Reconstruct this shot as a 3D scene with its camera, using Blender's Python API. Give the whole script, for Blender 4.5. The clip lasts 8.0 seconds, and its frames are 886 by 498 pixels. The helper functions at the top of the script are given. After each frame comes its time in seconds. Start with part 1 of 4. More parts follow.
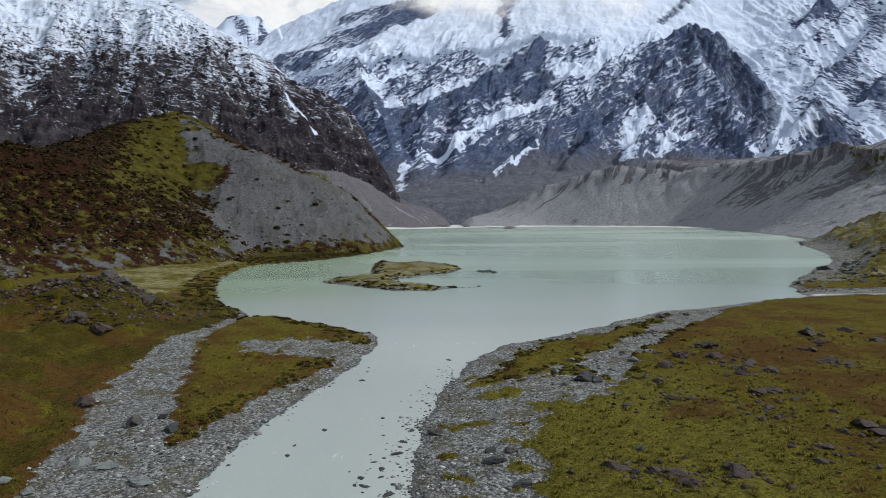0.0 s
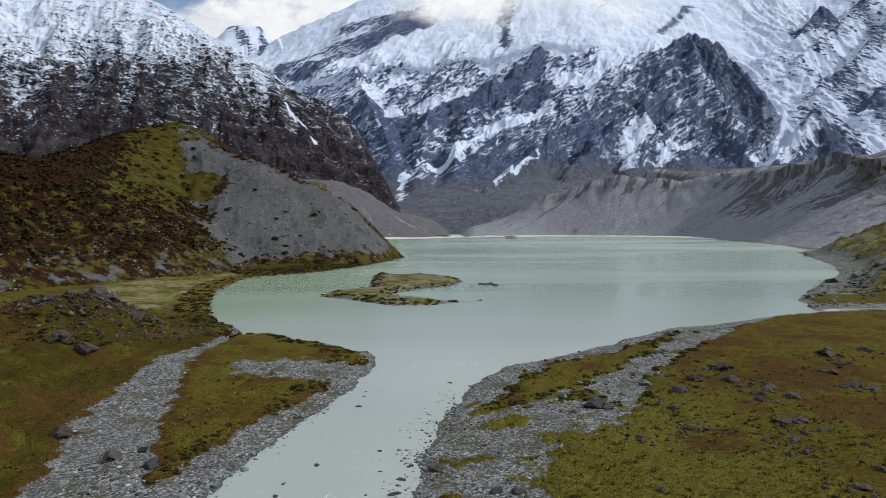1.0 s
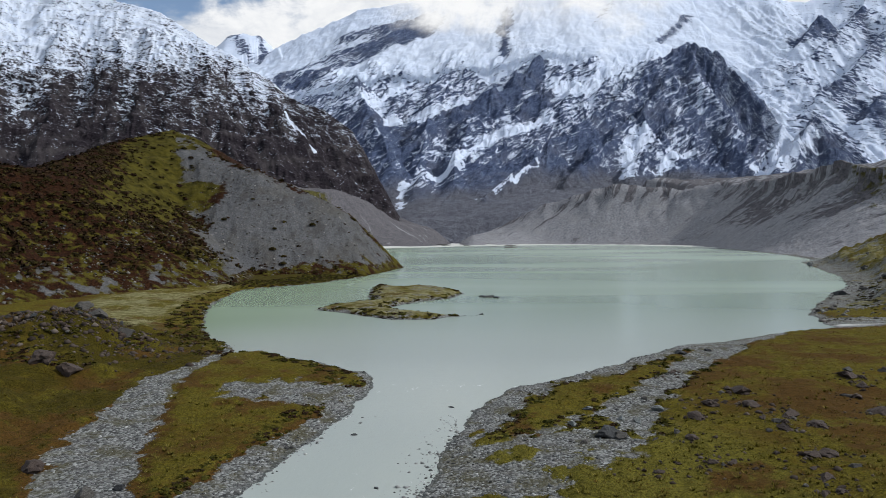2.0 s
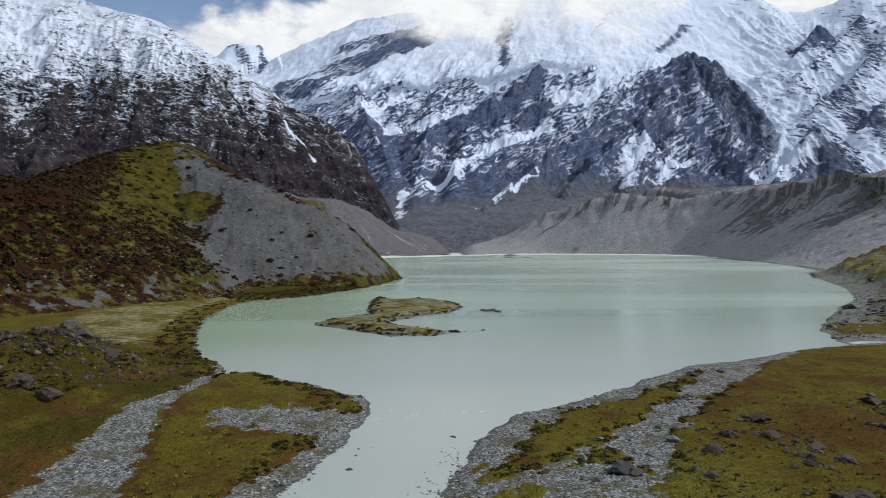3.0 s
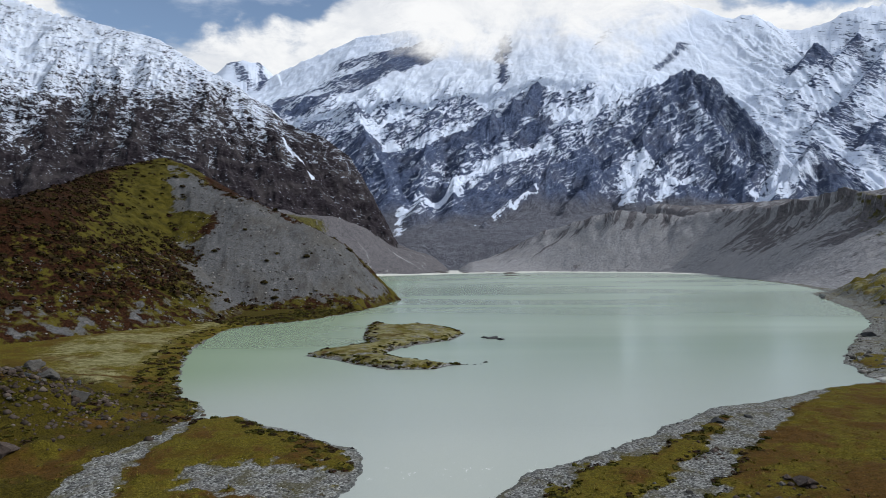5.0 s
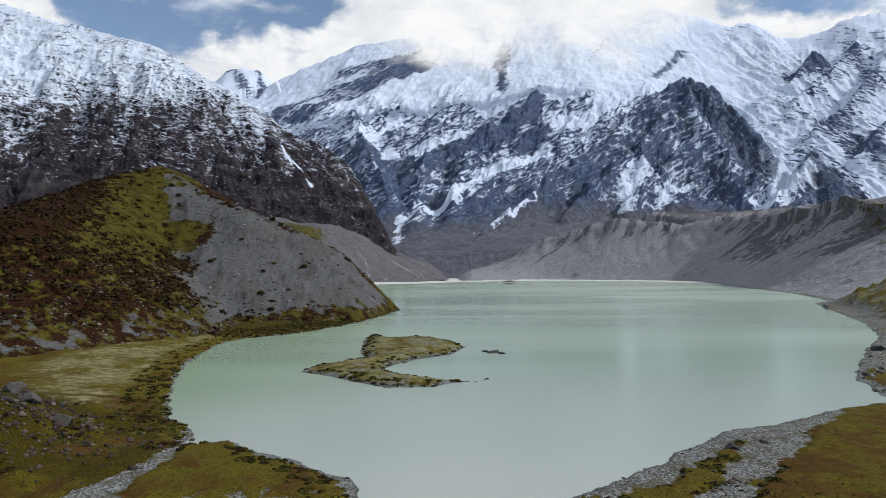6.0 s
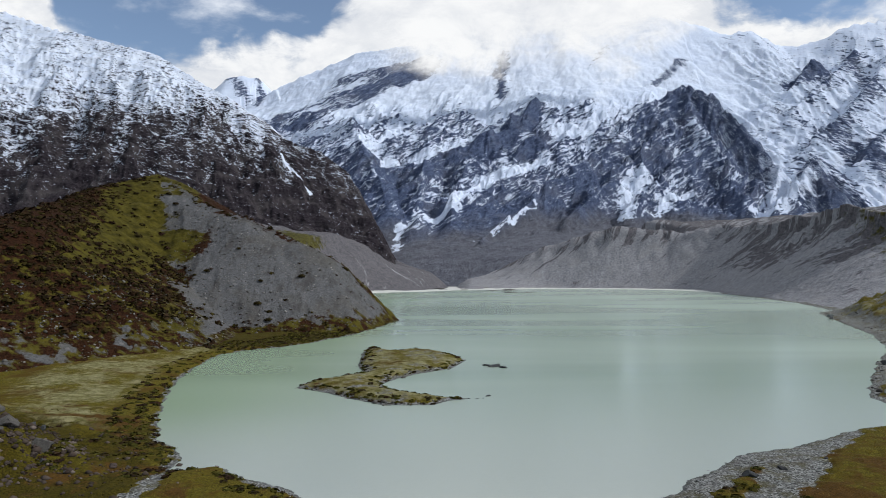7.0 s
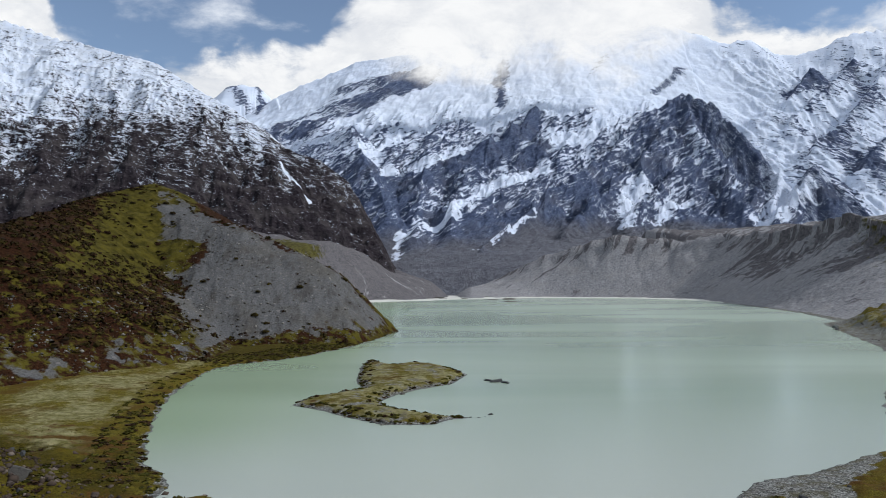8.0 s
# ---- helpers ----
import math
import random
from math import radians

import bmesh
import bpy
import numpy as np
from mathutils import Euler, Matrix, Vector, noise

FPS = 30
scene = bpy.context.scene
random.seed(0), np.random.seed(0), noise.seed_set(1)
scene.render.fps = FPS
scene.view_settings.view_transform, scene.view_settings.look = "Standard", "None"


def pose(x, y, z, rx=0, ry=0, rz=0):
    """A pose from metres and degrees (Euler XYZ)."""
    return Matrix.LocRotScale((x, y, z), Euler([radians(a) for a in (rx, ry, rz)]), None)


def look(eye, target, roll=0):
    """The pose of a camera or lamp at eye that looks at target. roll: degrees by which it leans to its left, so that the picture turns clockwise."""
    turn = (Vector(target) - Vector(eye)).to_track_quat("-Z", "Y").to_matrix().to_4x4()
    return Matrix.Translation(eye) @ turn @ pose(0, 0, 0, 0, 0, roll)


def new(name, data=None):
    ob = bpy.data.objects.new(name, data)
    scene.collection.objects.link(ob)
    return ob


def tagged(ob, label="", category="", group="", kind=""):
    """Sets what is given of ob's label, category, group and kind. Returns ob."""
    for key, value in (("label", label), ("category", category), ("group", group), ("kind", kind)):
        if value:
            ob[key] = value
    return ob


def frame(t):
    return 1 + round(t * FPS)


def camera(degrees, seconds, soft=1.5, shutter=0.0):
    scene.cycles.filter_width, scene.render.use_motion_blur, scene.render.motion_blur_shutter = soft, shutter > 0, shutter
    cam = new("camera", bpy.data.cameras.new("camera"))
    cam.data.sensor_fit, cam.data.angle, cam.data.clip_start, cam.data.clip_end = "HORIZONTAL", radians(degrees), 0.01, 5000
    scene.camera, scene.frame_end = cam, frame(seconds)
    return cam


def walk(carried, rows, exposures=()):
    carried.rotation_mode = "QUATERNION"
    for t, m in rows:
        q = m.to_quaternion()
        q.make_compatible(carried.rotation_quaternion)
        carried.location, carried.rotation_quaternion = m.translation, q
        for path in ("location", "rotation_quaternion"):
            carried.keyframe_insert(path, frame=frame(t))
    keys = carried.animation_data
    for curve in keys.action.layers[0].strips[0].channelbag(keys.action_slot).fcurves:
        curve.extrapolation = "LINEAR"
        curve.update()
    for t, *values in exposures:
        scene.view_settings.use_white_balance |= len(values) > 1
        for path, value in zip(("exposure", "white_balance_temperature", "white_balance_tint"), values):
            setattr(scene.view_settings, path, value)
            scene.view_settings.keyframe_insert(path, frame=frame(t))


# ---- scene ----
PATH = [
    (0, (-0.204, 1.1, 27.495), (-0.198, 3.098, 27.398), -0.3),
    (0.5, (-0.273, 4.282, 28.05), (-0.267, 6.281, 27.966), -0.3),
    (1, (-0.366, 7.692, 28.65), (-0.36, 9.691, 28.58), -0.3),
    (1.5, (-0.483, 11.086, 29.188), (-0.476, 13.085, 29.13), -0.3),
    (3, (-0.844, 21.342, 31.651), (-0.835, 23.342, 31.631), -0.3),
    (3.5, (-0.914, 24.755, 32.434), (-0.903, 26.755, 32.425), -0.3),
    (4, (-1.015, 28.301, 33.287), (-1.003, 30.301, 33.29), -0.3),
    (4.5, (-1.058, 31.65, 34.116), (-1.046, 33.65, 34.132), -0.3),
    (6, (-1.47, 41.507, 37.129), (-1.454, 43.506, 37.178), -0.3),
    (6.5, (-1.564, 44.838, 37.977), (-1.547, 46.837, 38.037), -0.2),
    (7, (-1.622, 48.311, 38.86), (-1.604, 50.31, 38.931), -0.3),
    (7.5, (-1.762, 51.624, 39.776), (-1.744, 53.623, 39.857), -0.3),
    (8, (-1.86, 55.173, 40.625), (-1.841, 57.17, 40.72), -0.3),
]
cam = camera(66.0, 8.0, soft=0.8)
walk(cam, [(t, look(eye, target, roll)) for t, eye, target, roll in PATH])

# ---- light ----
SUN_ELEV, SUN_AZ = 38.0, 98.0          # azimuth: degrees clockwise from the view's heading (+y)
to_sun = Vector((math.sin(radians(SUN_AZ)) * math.cos(radians(SUN_ELEV)),
                 math.cos(radians(SUN_AZ)) * math.cos(radians(SUN_ELEV)),
                 math.sin(radians(SUN_ELEV))))
sun = new("sun", bpy.data.lights.new("sun", "SUN"))
sun.data.energy, sun.data.angle, sun.data.color = 3.4, radians(1.2), (1.0, 0.975, 0.945)
sun.matrix_world = look((0, 0, 400), Vector((0, 0, 400)) - to_sun)

world = bpy.data.worlds.new("world")
scene.world = world
world.use_nodes = True
wt = world.node_tree
wt.nodes.clear()


def wire(tree, kind, inputs=None, **props):
    """A node with its properties, and its inputs set or linked."""
    n = tree.nodes.new(kind)
    for k, v in props.items():
        setattr(n, k, v)
    for k, v in (inputs or {}).items():
        if isinstance(v, bpy.types.NodeSocket):
            tree.links.new(v, n.inputs[k])
        else:
            n.inputs[k].default_value = v
    return n


sky = wire(wt, "ShaderNodeTexSky", sky_type="NISHITA", sun_disc=False, sun_elevation=radians(SUN_ELEV),
           sun_rotation=radians(SUN_AZ), altitude=800, air_density=1.0, dust_density=0.3, ozone_density=1.8)
wc = wire(wt, "ShaderNodeTexCoord")
wmap = wire(wt, "ShaderNodeMapping", {"Vector": wc.outputs["Generated"], "Scale": (1.0, 1.0, 2.4), "Location": (0.37, 0.1, 0.2)})
wn = wire(wt, "ShaderNodeTexNoise", {"Vector": wmap.outputs[0], "Scale": 3.2, "Detail": 9.0, "Roughness": 0.58, "Distortion": 0.25})
wz = wire(wt, "ShaderNodeSeparateXYZ", {"Vector": wc.outputs["Generated"]})
wh = wire(wt, "ShaderNodeMapRange", {"Value": wz.outputs["Z"], "From Min": 0.36, "From Max": 0.62, "To Min": -0.05, "To Max": 0.10}, interpolation_type="SMOOTHSTEP")
wa = wire(wt, "ShaderNodeMath", {0: wn.outputs["Fac"], 1: wh.outputs[0]}, operation="ADD")
wr = wire(wt, "ShaderNodeMapRange", {"Value": wa.outputs[0], "From Min": 0.47, "From Max": 0.66, "To Min": 0.03}, interpolation_type="SMOOTHSTEP")
wmix = wire(wt, "ShaderNodeMix", {"Factor": wr.outputs[0], "A": sky.outputs[0], "B": (9.5, 9.8, 10.2, 1)}, data_type="RGBA")
wbg = wire(wt, "ShaderNodeBackground", {"Color": wmix.outputs["Result"], "Strength": 0.115})
wire(wt, "ShaderNodeOutputWorld", {"Surface": wbg.outputs[0]})

# ---- noise and plan helpers ----
rng = np.random.RandomState(7)
PERM = rng.permutation(256)
PERM = np.concatenate([PERM, PERM, PERM])
ANG = rng.rand(256) * 2 * np.pi
GX, GY = np.cos(ANG), np.sin(ANG)


def perlin(x, y, seed=0):
    xi, yi = np.floor(x).astype(np.int64), np.floor(y).astype(np.int64)
    xf, yf = x - xi, y - yi
    xi, yi = (xi + 31 * seed) & 255, (yi + 57 * seed) & 255
    u, v = xf * xf * xf * (xf * (xf * 6 - 15) + 10), yf * yf * yf * (yf * (yf * 6 - 15) + 10)

    def g(i, j, a, b):
        h = PERM[PERM[(xi + i) & 255] + ((yi + j) & 255)]
        return GX[h] * a + GY[h] * b
    n0 = g(0, 0, xf, yf) * (1 - u) + g(1, 0, xf - 1, yf) * u
    n1 = g(0, 1, xf, yf - 1) * (1 - u) + g(1, 1, xf - 1, yf - 1) * u
    return 1.5 * (n0 * (1 - v) + n1 * v)


def fbm(x, y, octaves=5, seed=0, gain=0.5):
    out, amp, tot = 0, 1.0, 0
    for o in range(octaves):
        out = out + amp * perlin(x, y, seed + o)
        tot += amp
        x, y, amp = x * 2.03 + 5.1, y * 2.03 + 1.7, amp * gain
    return out / tot


def ridged(x, y, octaves=5, seed=0, gain=0.5):
    out, amp, tot, w = 0, 1.0, 0, 1.0
    for o in range(octaves):
        n = (1 - np.abs(perlin(x, y, seed + o))) ** 2
        out = out + amp * n * w
        w = np.clip(n * 1.4, 0, 1)
        tot += amp
        x, y, amp = x * 2.07 + 3.3, y * 2.07 + 9.1, amp * gain
    return out / tot


def ss(a, b, x):
    u = np.clip((x - a) / (b - a), 0, 1)
    return u * u * (3 - 2 * u)


def seg(x, y, a, b):
    """Distance to a segment and the place along it."""
    dx, dy = b[0] - a[0], b[1] - a[1]
    k = np.clip(((x - a[0]) * dx + (y - a[1]) * dy) / (dx * dx + dy * dy + 1e-9), 0, 1)
    return np.hypot(x - a[0] - k * dx, y - a[1] - k * dy), k


def line_dist(x, y, pts):
    d = np.full(x.shape, 1e9)
    for a, b in zip(pts[:-1], pts[1:]):
        d = np.minimum(d, seg(x, y, a, b)[0])
    return d


def poly_dist(x, y, pts):
    """Signed distance to a closed outline: positive inside."""
    d, inside = np.full(x.shape, 1e9), np.zeros(x.shape, bool)
    for a, b in zip(pts, pts[1:] + pts[:1]):
        d = np.minimum(d, seg(x, y, a, b)[0])
        if a[1] != b[1]:
            inside ^= ((a[1] > y) != (b[1] > y)) & (x < (b[0] - a[0]) * (y - a[1]) / (b[1] - a[1]) + a[0])
    return np.where(inside, d, -d)


def tent(x, y, crest, slope, curve=0.0):
    """A ridge: the crest's height less the slope times the way from it. Returns the height and the way."""
    h, dist = np.full(x.shape, -1e9), np.full(x.shape, 1e9)
    for a, b in zip(crest[:-1], crest[1:]):
        d, k = seg(x, y, a, b)
        z = a[2] + (b[2] - a[2]) * k - slope * d * (1 + curve * np.exp(-d / 120))
        h = np.maximum(h, z)
        dist = np.minimum(dist, d)
    return h, dist


def crest_at(x, y, crest):
    """Distance to a crest line, the height of its nearest place, and the way to it along the crest."""
    dist, z, along, done = np.full(x.shape, 1e9), np.zeros(x.shape), np.zeros(x.shape), 0.0
    for a, b in zip(crest[:-1], crest[1:]):
        d, k = seg(x, y, a, b)
        near = d < dist
        dist, z = np.where(near, d, dist), np.where(near, a[2] + (b[2] - a[2]) * k, z)
        run = np.hypot(b[0] - a[0], b[1] - a[1])
        along, done = np.where(near, done + run * k, along), done + run
    return dist, z, along


def rim(az, r, deg=1.5):
    """1 inside a grid, falling to 0 at its side and front edges, where the sheet dips under the ground."""
    a, rr = np.meshgrid(az, r)
    return ss(0, deg, a - az[0]) * ss(0, deg, az[-1] - a) * ss(r[0], r[0] * 1.06, rr)


def fall(y):
    """The height of the water: level lake, then the river runs down from its outlet."""
    return -1.8 * (1 - ss(120, 178, y)) - 0.006 * np.maximum(0, 120 - y)


def sheet(name, x, y, z, mat, attrs=None, closed=False):
    """A mesh from a grid of places, smooth shaded, with one float attribute for each cover."""
    rows, cols = x.shape
    me = bpy.data.meshes.new(name)
    me.vertices.add(rows * cols)
    me.vertices.foreach_set("co", np.stack([x, y, z], -1).astype(np.float32).ravel())
    i = np.arange(rows * cols).reshape(rows, cols)
    if closed:
        i = np.concatenate([i, i[:, :1]], 1)
    q = np.stack([i[:-1, :-1], i[:-1, 1:], i[1:, 1:], i[1:, :-1]], -1).reshape(-1, 4)
    me.loops.add(q.size)
    me.loops.foreach_set("vertex_index", q.ravel().astype(np.int32))
    me.polygons.add(len(q))
    me.polygons.foreach_set("loop_start", np.arange(0, q.size, 4, dtype=np.int32))
    me.polygons.foreach_set("use_smooth", np.ones(len(q), bool))
    for k, v in (attrs or {}).items():
        me.attributes.new(k, "FLOAT", "POINT").data.foreach_set("value", np.clip(v, -4, 4).astype(np.float32).ravel())
    me.update(calc_edges=True)
    me.validate()
    me.materials.append(mat)
    return new(name, me)


def polar(az, r, cx=0.0, cy=0.0):
    a, rr = np.meshgrid(np.radians(az), r)
    return cx + rr * np.sin(a), cy + rr * np.cos(a)


# ---- materials ----
class Mat:
    """A node material in the making."""
    def __init__(self, name):
        self.m = bpy.data.materials.new(name)
        self.m.use_nodes = True
        self.t = self.m.node_tree
        self.t.nodes.clear()
        self.pos = wire(self.t, "ShaderNodeNewGeometry").outputs["Position"]

    def n(self, kind, inputs=None, **props):
        return wire(self.t, kind, inputs, **props)

    def noise(self, size, detail=5, rough=0.55, stretch=(1, 1, 1), distort=0.0, coord=None):
        v = self.n("ShaderNodeMapping", {"Vector": coord or self.pos, "Scale": tuple(s / size for s in stretch)}).outputs[0]
        return self.n("ShaderNodeTexNoise", {"Vector": v, "Scale": 1.0, "Detail": detail, "Roughness": rough, "Distortion": distort}).outputs["Fac"]

    def cells(self, size, feature="F1", out="Distance", stretch=(1, 1, 1), jitter=1.0):
        v = self.n("ShaderNodeMapping", {"Vector": self.pos, "Scale": tuple(s / size for s in stretch)}).outputs[0]
        return self.n("ShaderNodeTexVoronoi", {"Vector": v, "Scale": 1.0, "Randomness": jitter}, feature=feature).outputs[out]

    def ramp(self, v, lo, hi, a=0.0, b=1.0):
        return self.n("ShaderNodeMapRange", {"Value": v, "From Min": lo, "From Max": hi, "To Min": a, "To Max": b}, interpolation_type="SMOOTHSTEP").outputs[0]

    def op(self, how, a, b=0.0):
        nd = self.n("ShaderNodeMath", {0: a, 1: b}, operation=how)
        return nd.outputs[0]

    def mix(self, f, a, b):
        a = (*a, 1) if isinstance(a, tuple) else a
        b = (*b, 1) if isinstance(b, tuple) else b
        return self.n("ShaderNodeMix", {"Factor": f, "A": a, "B": b}, data_type="RGBA").outputs["Result"]

    def attr(self, name):
        return self.n("ShaderNodeAttribute", attribute_name=name).outputs["Fac"]

    def bump(self, h, dist, strength=1.0, normal=None):
        i = {"Height": h, "Distance": dist, "Strength": strength}
        if normal:
            i["Normal"] = normal
        return self.n("ShaderNodeBump", i).outputs[0]

    def done(self, color, rough=0.9, normal=None, **more):
        color = (*color, 1) if isinstance(color, tuple) else color
        i = {"Base Color": color, "Roughness": rough}
        if normal:
            i["Normal"] = normal
        i.update(more)
        b = self.n("ShaderNodeBsdfPrincipled", i)
        self.n("ShaderNodeOutputMaterial", {"Surface": b.outputs[0]})
        return self.m


def mat_mountain(name, rock_a, rock_b, snow_c, grain, w_fine, w_beds, w_grit):
    """Rock with snow lying where the attribute snow says, broken up by the rock's beds and grain."""
    m = Mat(name)
    coarse = m.noise(grain * 5, 7, 0.6)
    fine = m.noise(grain, 10, 0.74, distort=0.4)
    grit = m.noise(grain * 0.3, 5, 0.75, (1, 1, 1.4))
    xyz = m.n("ShaderNodeSeparateXYZ", {"Vector": m.pos})
    beds = m.n("ShaderNodeCombineXYZ", {"X": m.op("MULTIPLY", xyz.outputs["X"], 0.16), "Y": m.op("MULTIPLY", xyz.outputs["Y"], 0.16),
                                        "Z": m.op("MULTIPLY", m.attr("bed"), 1000.0)}).outputs[0]
    strata = m.noise(grain * 0.42, 6, 0.68, (1, 1, 1), 0.6, beds)
    ice = m.attr("ice")
    keep = m.op("SUBTRACT", 1.0, m.op("MULTIPLY", ice, 0.35))
    rock = m.mix(m.ramp(m.op("ADD", m.op("MULTIPLY", fine, 0.5), m.op("MULTIPLY", strata, 0.5)), 0.38, 0.62), rock_a, rock_b)
    rock = m.mix(m.op("MULTIPLY", m.ramp(coarse, 0.45, 0.7), 0.5), rock, m.mix(0.5, rock_b, (0.14, 0.13, 0.125)))
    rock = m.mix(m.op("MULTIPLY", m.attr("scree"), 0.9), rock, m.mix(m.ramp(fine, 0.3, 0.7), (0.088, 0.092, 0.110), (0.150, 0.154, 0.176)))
    s = m.op("MULTIPLY", m.op("SUBTRACT", fine, 0.5), w_fine)
    s = m.op("ADD", s, m.op("MULTIPLY", m.op("SUBTRACT", strata, 0.5), w_beds))
    s = m.op("ADD", s, m.op("MULTIPLY", m.op("SUBTRACT", grit, 0.5), w_grit))
    s = m.op("ADD", m.op("MULTIPLY", s, keep), m.attr("snow"))
    f = m.ramp(s, 0.43, 0.58)
    # the snow's blue tint carries distance haze in its colour
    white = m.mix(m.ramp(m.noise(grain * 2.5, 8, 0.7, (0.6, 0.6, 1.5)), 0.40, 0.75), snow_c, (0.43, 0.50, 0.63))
    col = m.mix(f, rock, white)
    h = m.op("ADD", m.op("MULTIPLY", fine, m.op("SUBTRACT", 1.0, m.op("MULTIPLY", f, 0.8))), m.op("MULTIPLY", strata, m.op("SUBTRACT", 0.7, m.op("MULTIPLY", f, 0.4))))
    return m.done(col, m.ramp(f, 0, 1, 0.9, 0.6), m.bump(h, grain * 1.0, m.op("SUBTRACT", 0.9, m.op("MULTIPLY", f, 0.55))), **{"Specular IOR Level": 0.06})


# distance haze is put into the blue of this rock and snow
MOUNTAIN = mat_mountain("hazed_rock_and_snow", (0.044, 0.062, 0.120), (0.112, 0.148, 0.240), (0.50, 0.565, 0.68), 24.0, 2.0, 3.2, 1.3)
# rock colours lowered to near black: cloud shade put into the colour
LEFT_ROCK = mat_mountain("shaded_rock_and_snow", (0.010, 0.008, 0.011), (0.038, 0.032, 0.038), (0.47, 0.52, 0.60), 10.0, 2.6, 2.2, 1.3)


def mat_cloud():
    m = Mat("cloud")
    puff = m.noise(520, 9, 0.6, (0.8, 1, 1.25), 0.35)
    wisp = m.noise(130, 7, 0.62, (0.6, 1, 1.2), 0.5)
    dens = m.op("ADD", m.attr("thick"), m.op("MULTIPLY", m.op("SUBTRACT", puff, 0.5), 3.4))
    dens = m.op("ADD", dens, m.op("MULTIPLY", m.op("SUBTRACT", wisp, 0.5), 1.0))
    alpha = m.ramp(dens, -0.1, 1.0)
    # the sheets glow unlit; the cloud's light and shade are in this colour
    shade = m.mix(m.ramp(m.op("ADD", m.op("MULTIPLY", puff, 0.7), m.op("MULTIPLY", wisp, 0.3)), 0.38, 0.62), (0.74, 0.77, 0.82), (0.95, 0.96, 0.97))
    e = m.n("ShaderNodeEmission", {"Color": shade, "Strength": 1.0})
    tr = m.n("ShaderNodeBsdfTransparent")
    mx = m.n("ShaderNodeMixShader", {0: alpha, 1: tr.outputs[0], 2: e.outputs[0]})
    m.n("ShaderNodeOutputMaterial", {"Surface": mx.outputs[0]})
    return m.m


CLOUD = mat_cloud()


def mat_moraine():
    m = Mat("grey_moraine")
    fine, mid = m.noise(5, 8, 0.7), m.noise(45, 6, 0.6)
    run = m.n("ShaderNodeCombineXYZ", {"X": m.op("MULTIPLY", m.attr("run"), 1000.0), "Y": m.op("MULTIPLY", m.attr("climb"), 60.0)}).outputs[0]
    streak = m.noise(26, 7, 0.68, (1, 1, 1), 0.5, run)
    col = m.mix(m.ramp(fine, 0.3, 0.7), (0.132, 0.135, 0.148), (0.262, 0.265, 0.279))
    col = m.mix(m.op("MULTIPLY", m.ramp(streak, 0.50, 0.7), 0.4), col, (0.100, 0.098, 0.112))
    col = m.mix(m.op("MULTIPLY", m.ramp(mid, 0.5, 0.7), 0.4), col, (0.235, 0.232, 0.230))
    bare = m.ramp(m.op("ADD", m.attr("bare"), m.op("MULTIPLY", m.op("SUBTRACT", streak, 0.5), 2.6)), 0.45, 0.62)
    col = m.mix(m.op("MULTIPLY", bare, 0.85), col, m.mix(m.ramp(fine, 0.3, 0.7), (0.040, 0.038, 0.043), (0.110, 0.104, 0.112)))
    g = m.ramp(m.op("ADD", m.attr("green"), m.op("MULTIPLY", m.op("SUBTRACT", m.noise(14, 6, 0.65), 0.5), 1.4)), 0.4, 0.65)
    col = m.mix(g, col, m.mix(m.ramp(fine, 0.35, 0.65), (0.030, 0.028, 0.010), (0.085, 0.078, 0.022)))
    return m.done(col, 0.95, m.bump(m.op("ADD", fine, streak), 4.0, 0.8), **{"Specular IOR Level": 0.05})


MORAINE = mat_moraine()


def mat_hill():
    m = Mat("hill_cover")
    fine, mid, big = m.noise(1.2, 8, 0.7), m.noise(7, 7, 0.62), m.noise(40, 5, 0.6)
    stones = m.cells(1.6, out="Color")
    scree = m.mix(m.ramp(fine, 0.3, 0.7), (0.048, 0.050, 0.053), (0.104, 0.106, 0.109))
    scree = m.mix(m.op("MULTIPLY", m.ramp(stones, 0.8, 0.95), 0.5), scree, (0.17, 0.166, 0.162))
    scree = m.mix(m.op("MULTIPLY", m.ramp(m.noise(12, 6, 0.65, (1.3, 0.35, 0.5)), 0.48, 0.68), 0.65), scree, (0.040, 0.037, 0.034))
    scree = m.mix(m.op("MULTIPLY", m.ramp(big, 0.5, 0.66), 0.35), scree, (0.066, 0.060, 0.048))
    # grass and brown cover are darkened here for the cloud shade on the hill
    grass = m.mix(m.ramp(mid, 0.35, 0.65), (0.026, 0.023, 0.004), (0.064, 0.055, 0.009))
    grass = m.mix(m.op("MULTIPLY", m.ramp(fine, 0.45, 0.75), 0.6), grass, (0.026, 0.022, 0.007))
    brown = m.mix(m.ramp(fine, 0.35, 0.68), (0.008, 0.0035, 0.0015), (0.034, 0.014, 0.007))
    brown = m.mix(m.op("MULTIPLY", m.ramp(mid, 0.5, 0.66), 0.55), brown, (0.021, 0.015, 0.004))
    s = m.ramp(m.op("ADD", m.attr("scree"), m.op("MULTIPLY", m.op("SUBTRACT", mid, 0.5), 1.5)), 0.4, 0.62)
    g = m.ramp(m.op("ADD", m.attr("green"), m.op("MULTIPLY", m.op("SUBTRACT", mid, 0.5), 1.7)), 0.42, 0.62)
    col = m.mix(s, m.mix(g, brown, grass), scree)
    return m.done(col, 0.95, m.bump(m.op("ADD", mid, m.op("MULTIPLY", fine, 0.4)), 1.6, 0.9), **{"Specular IOR Level": 0.04})


HILL = mat_hill()


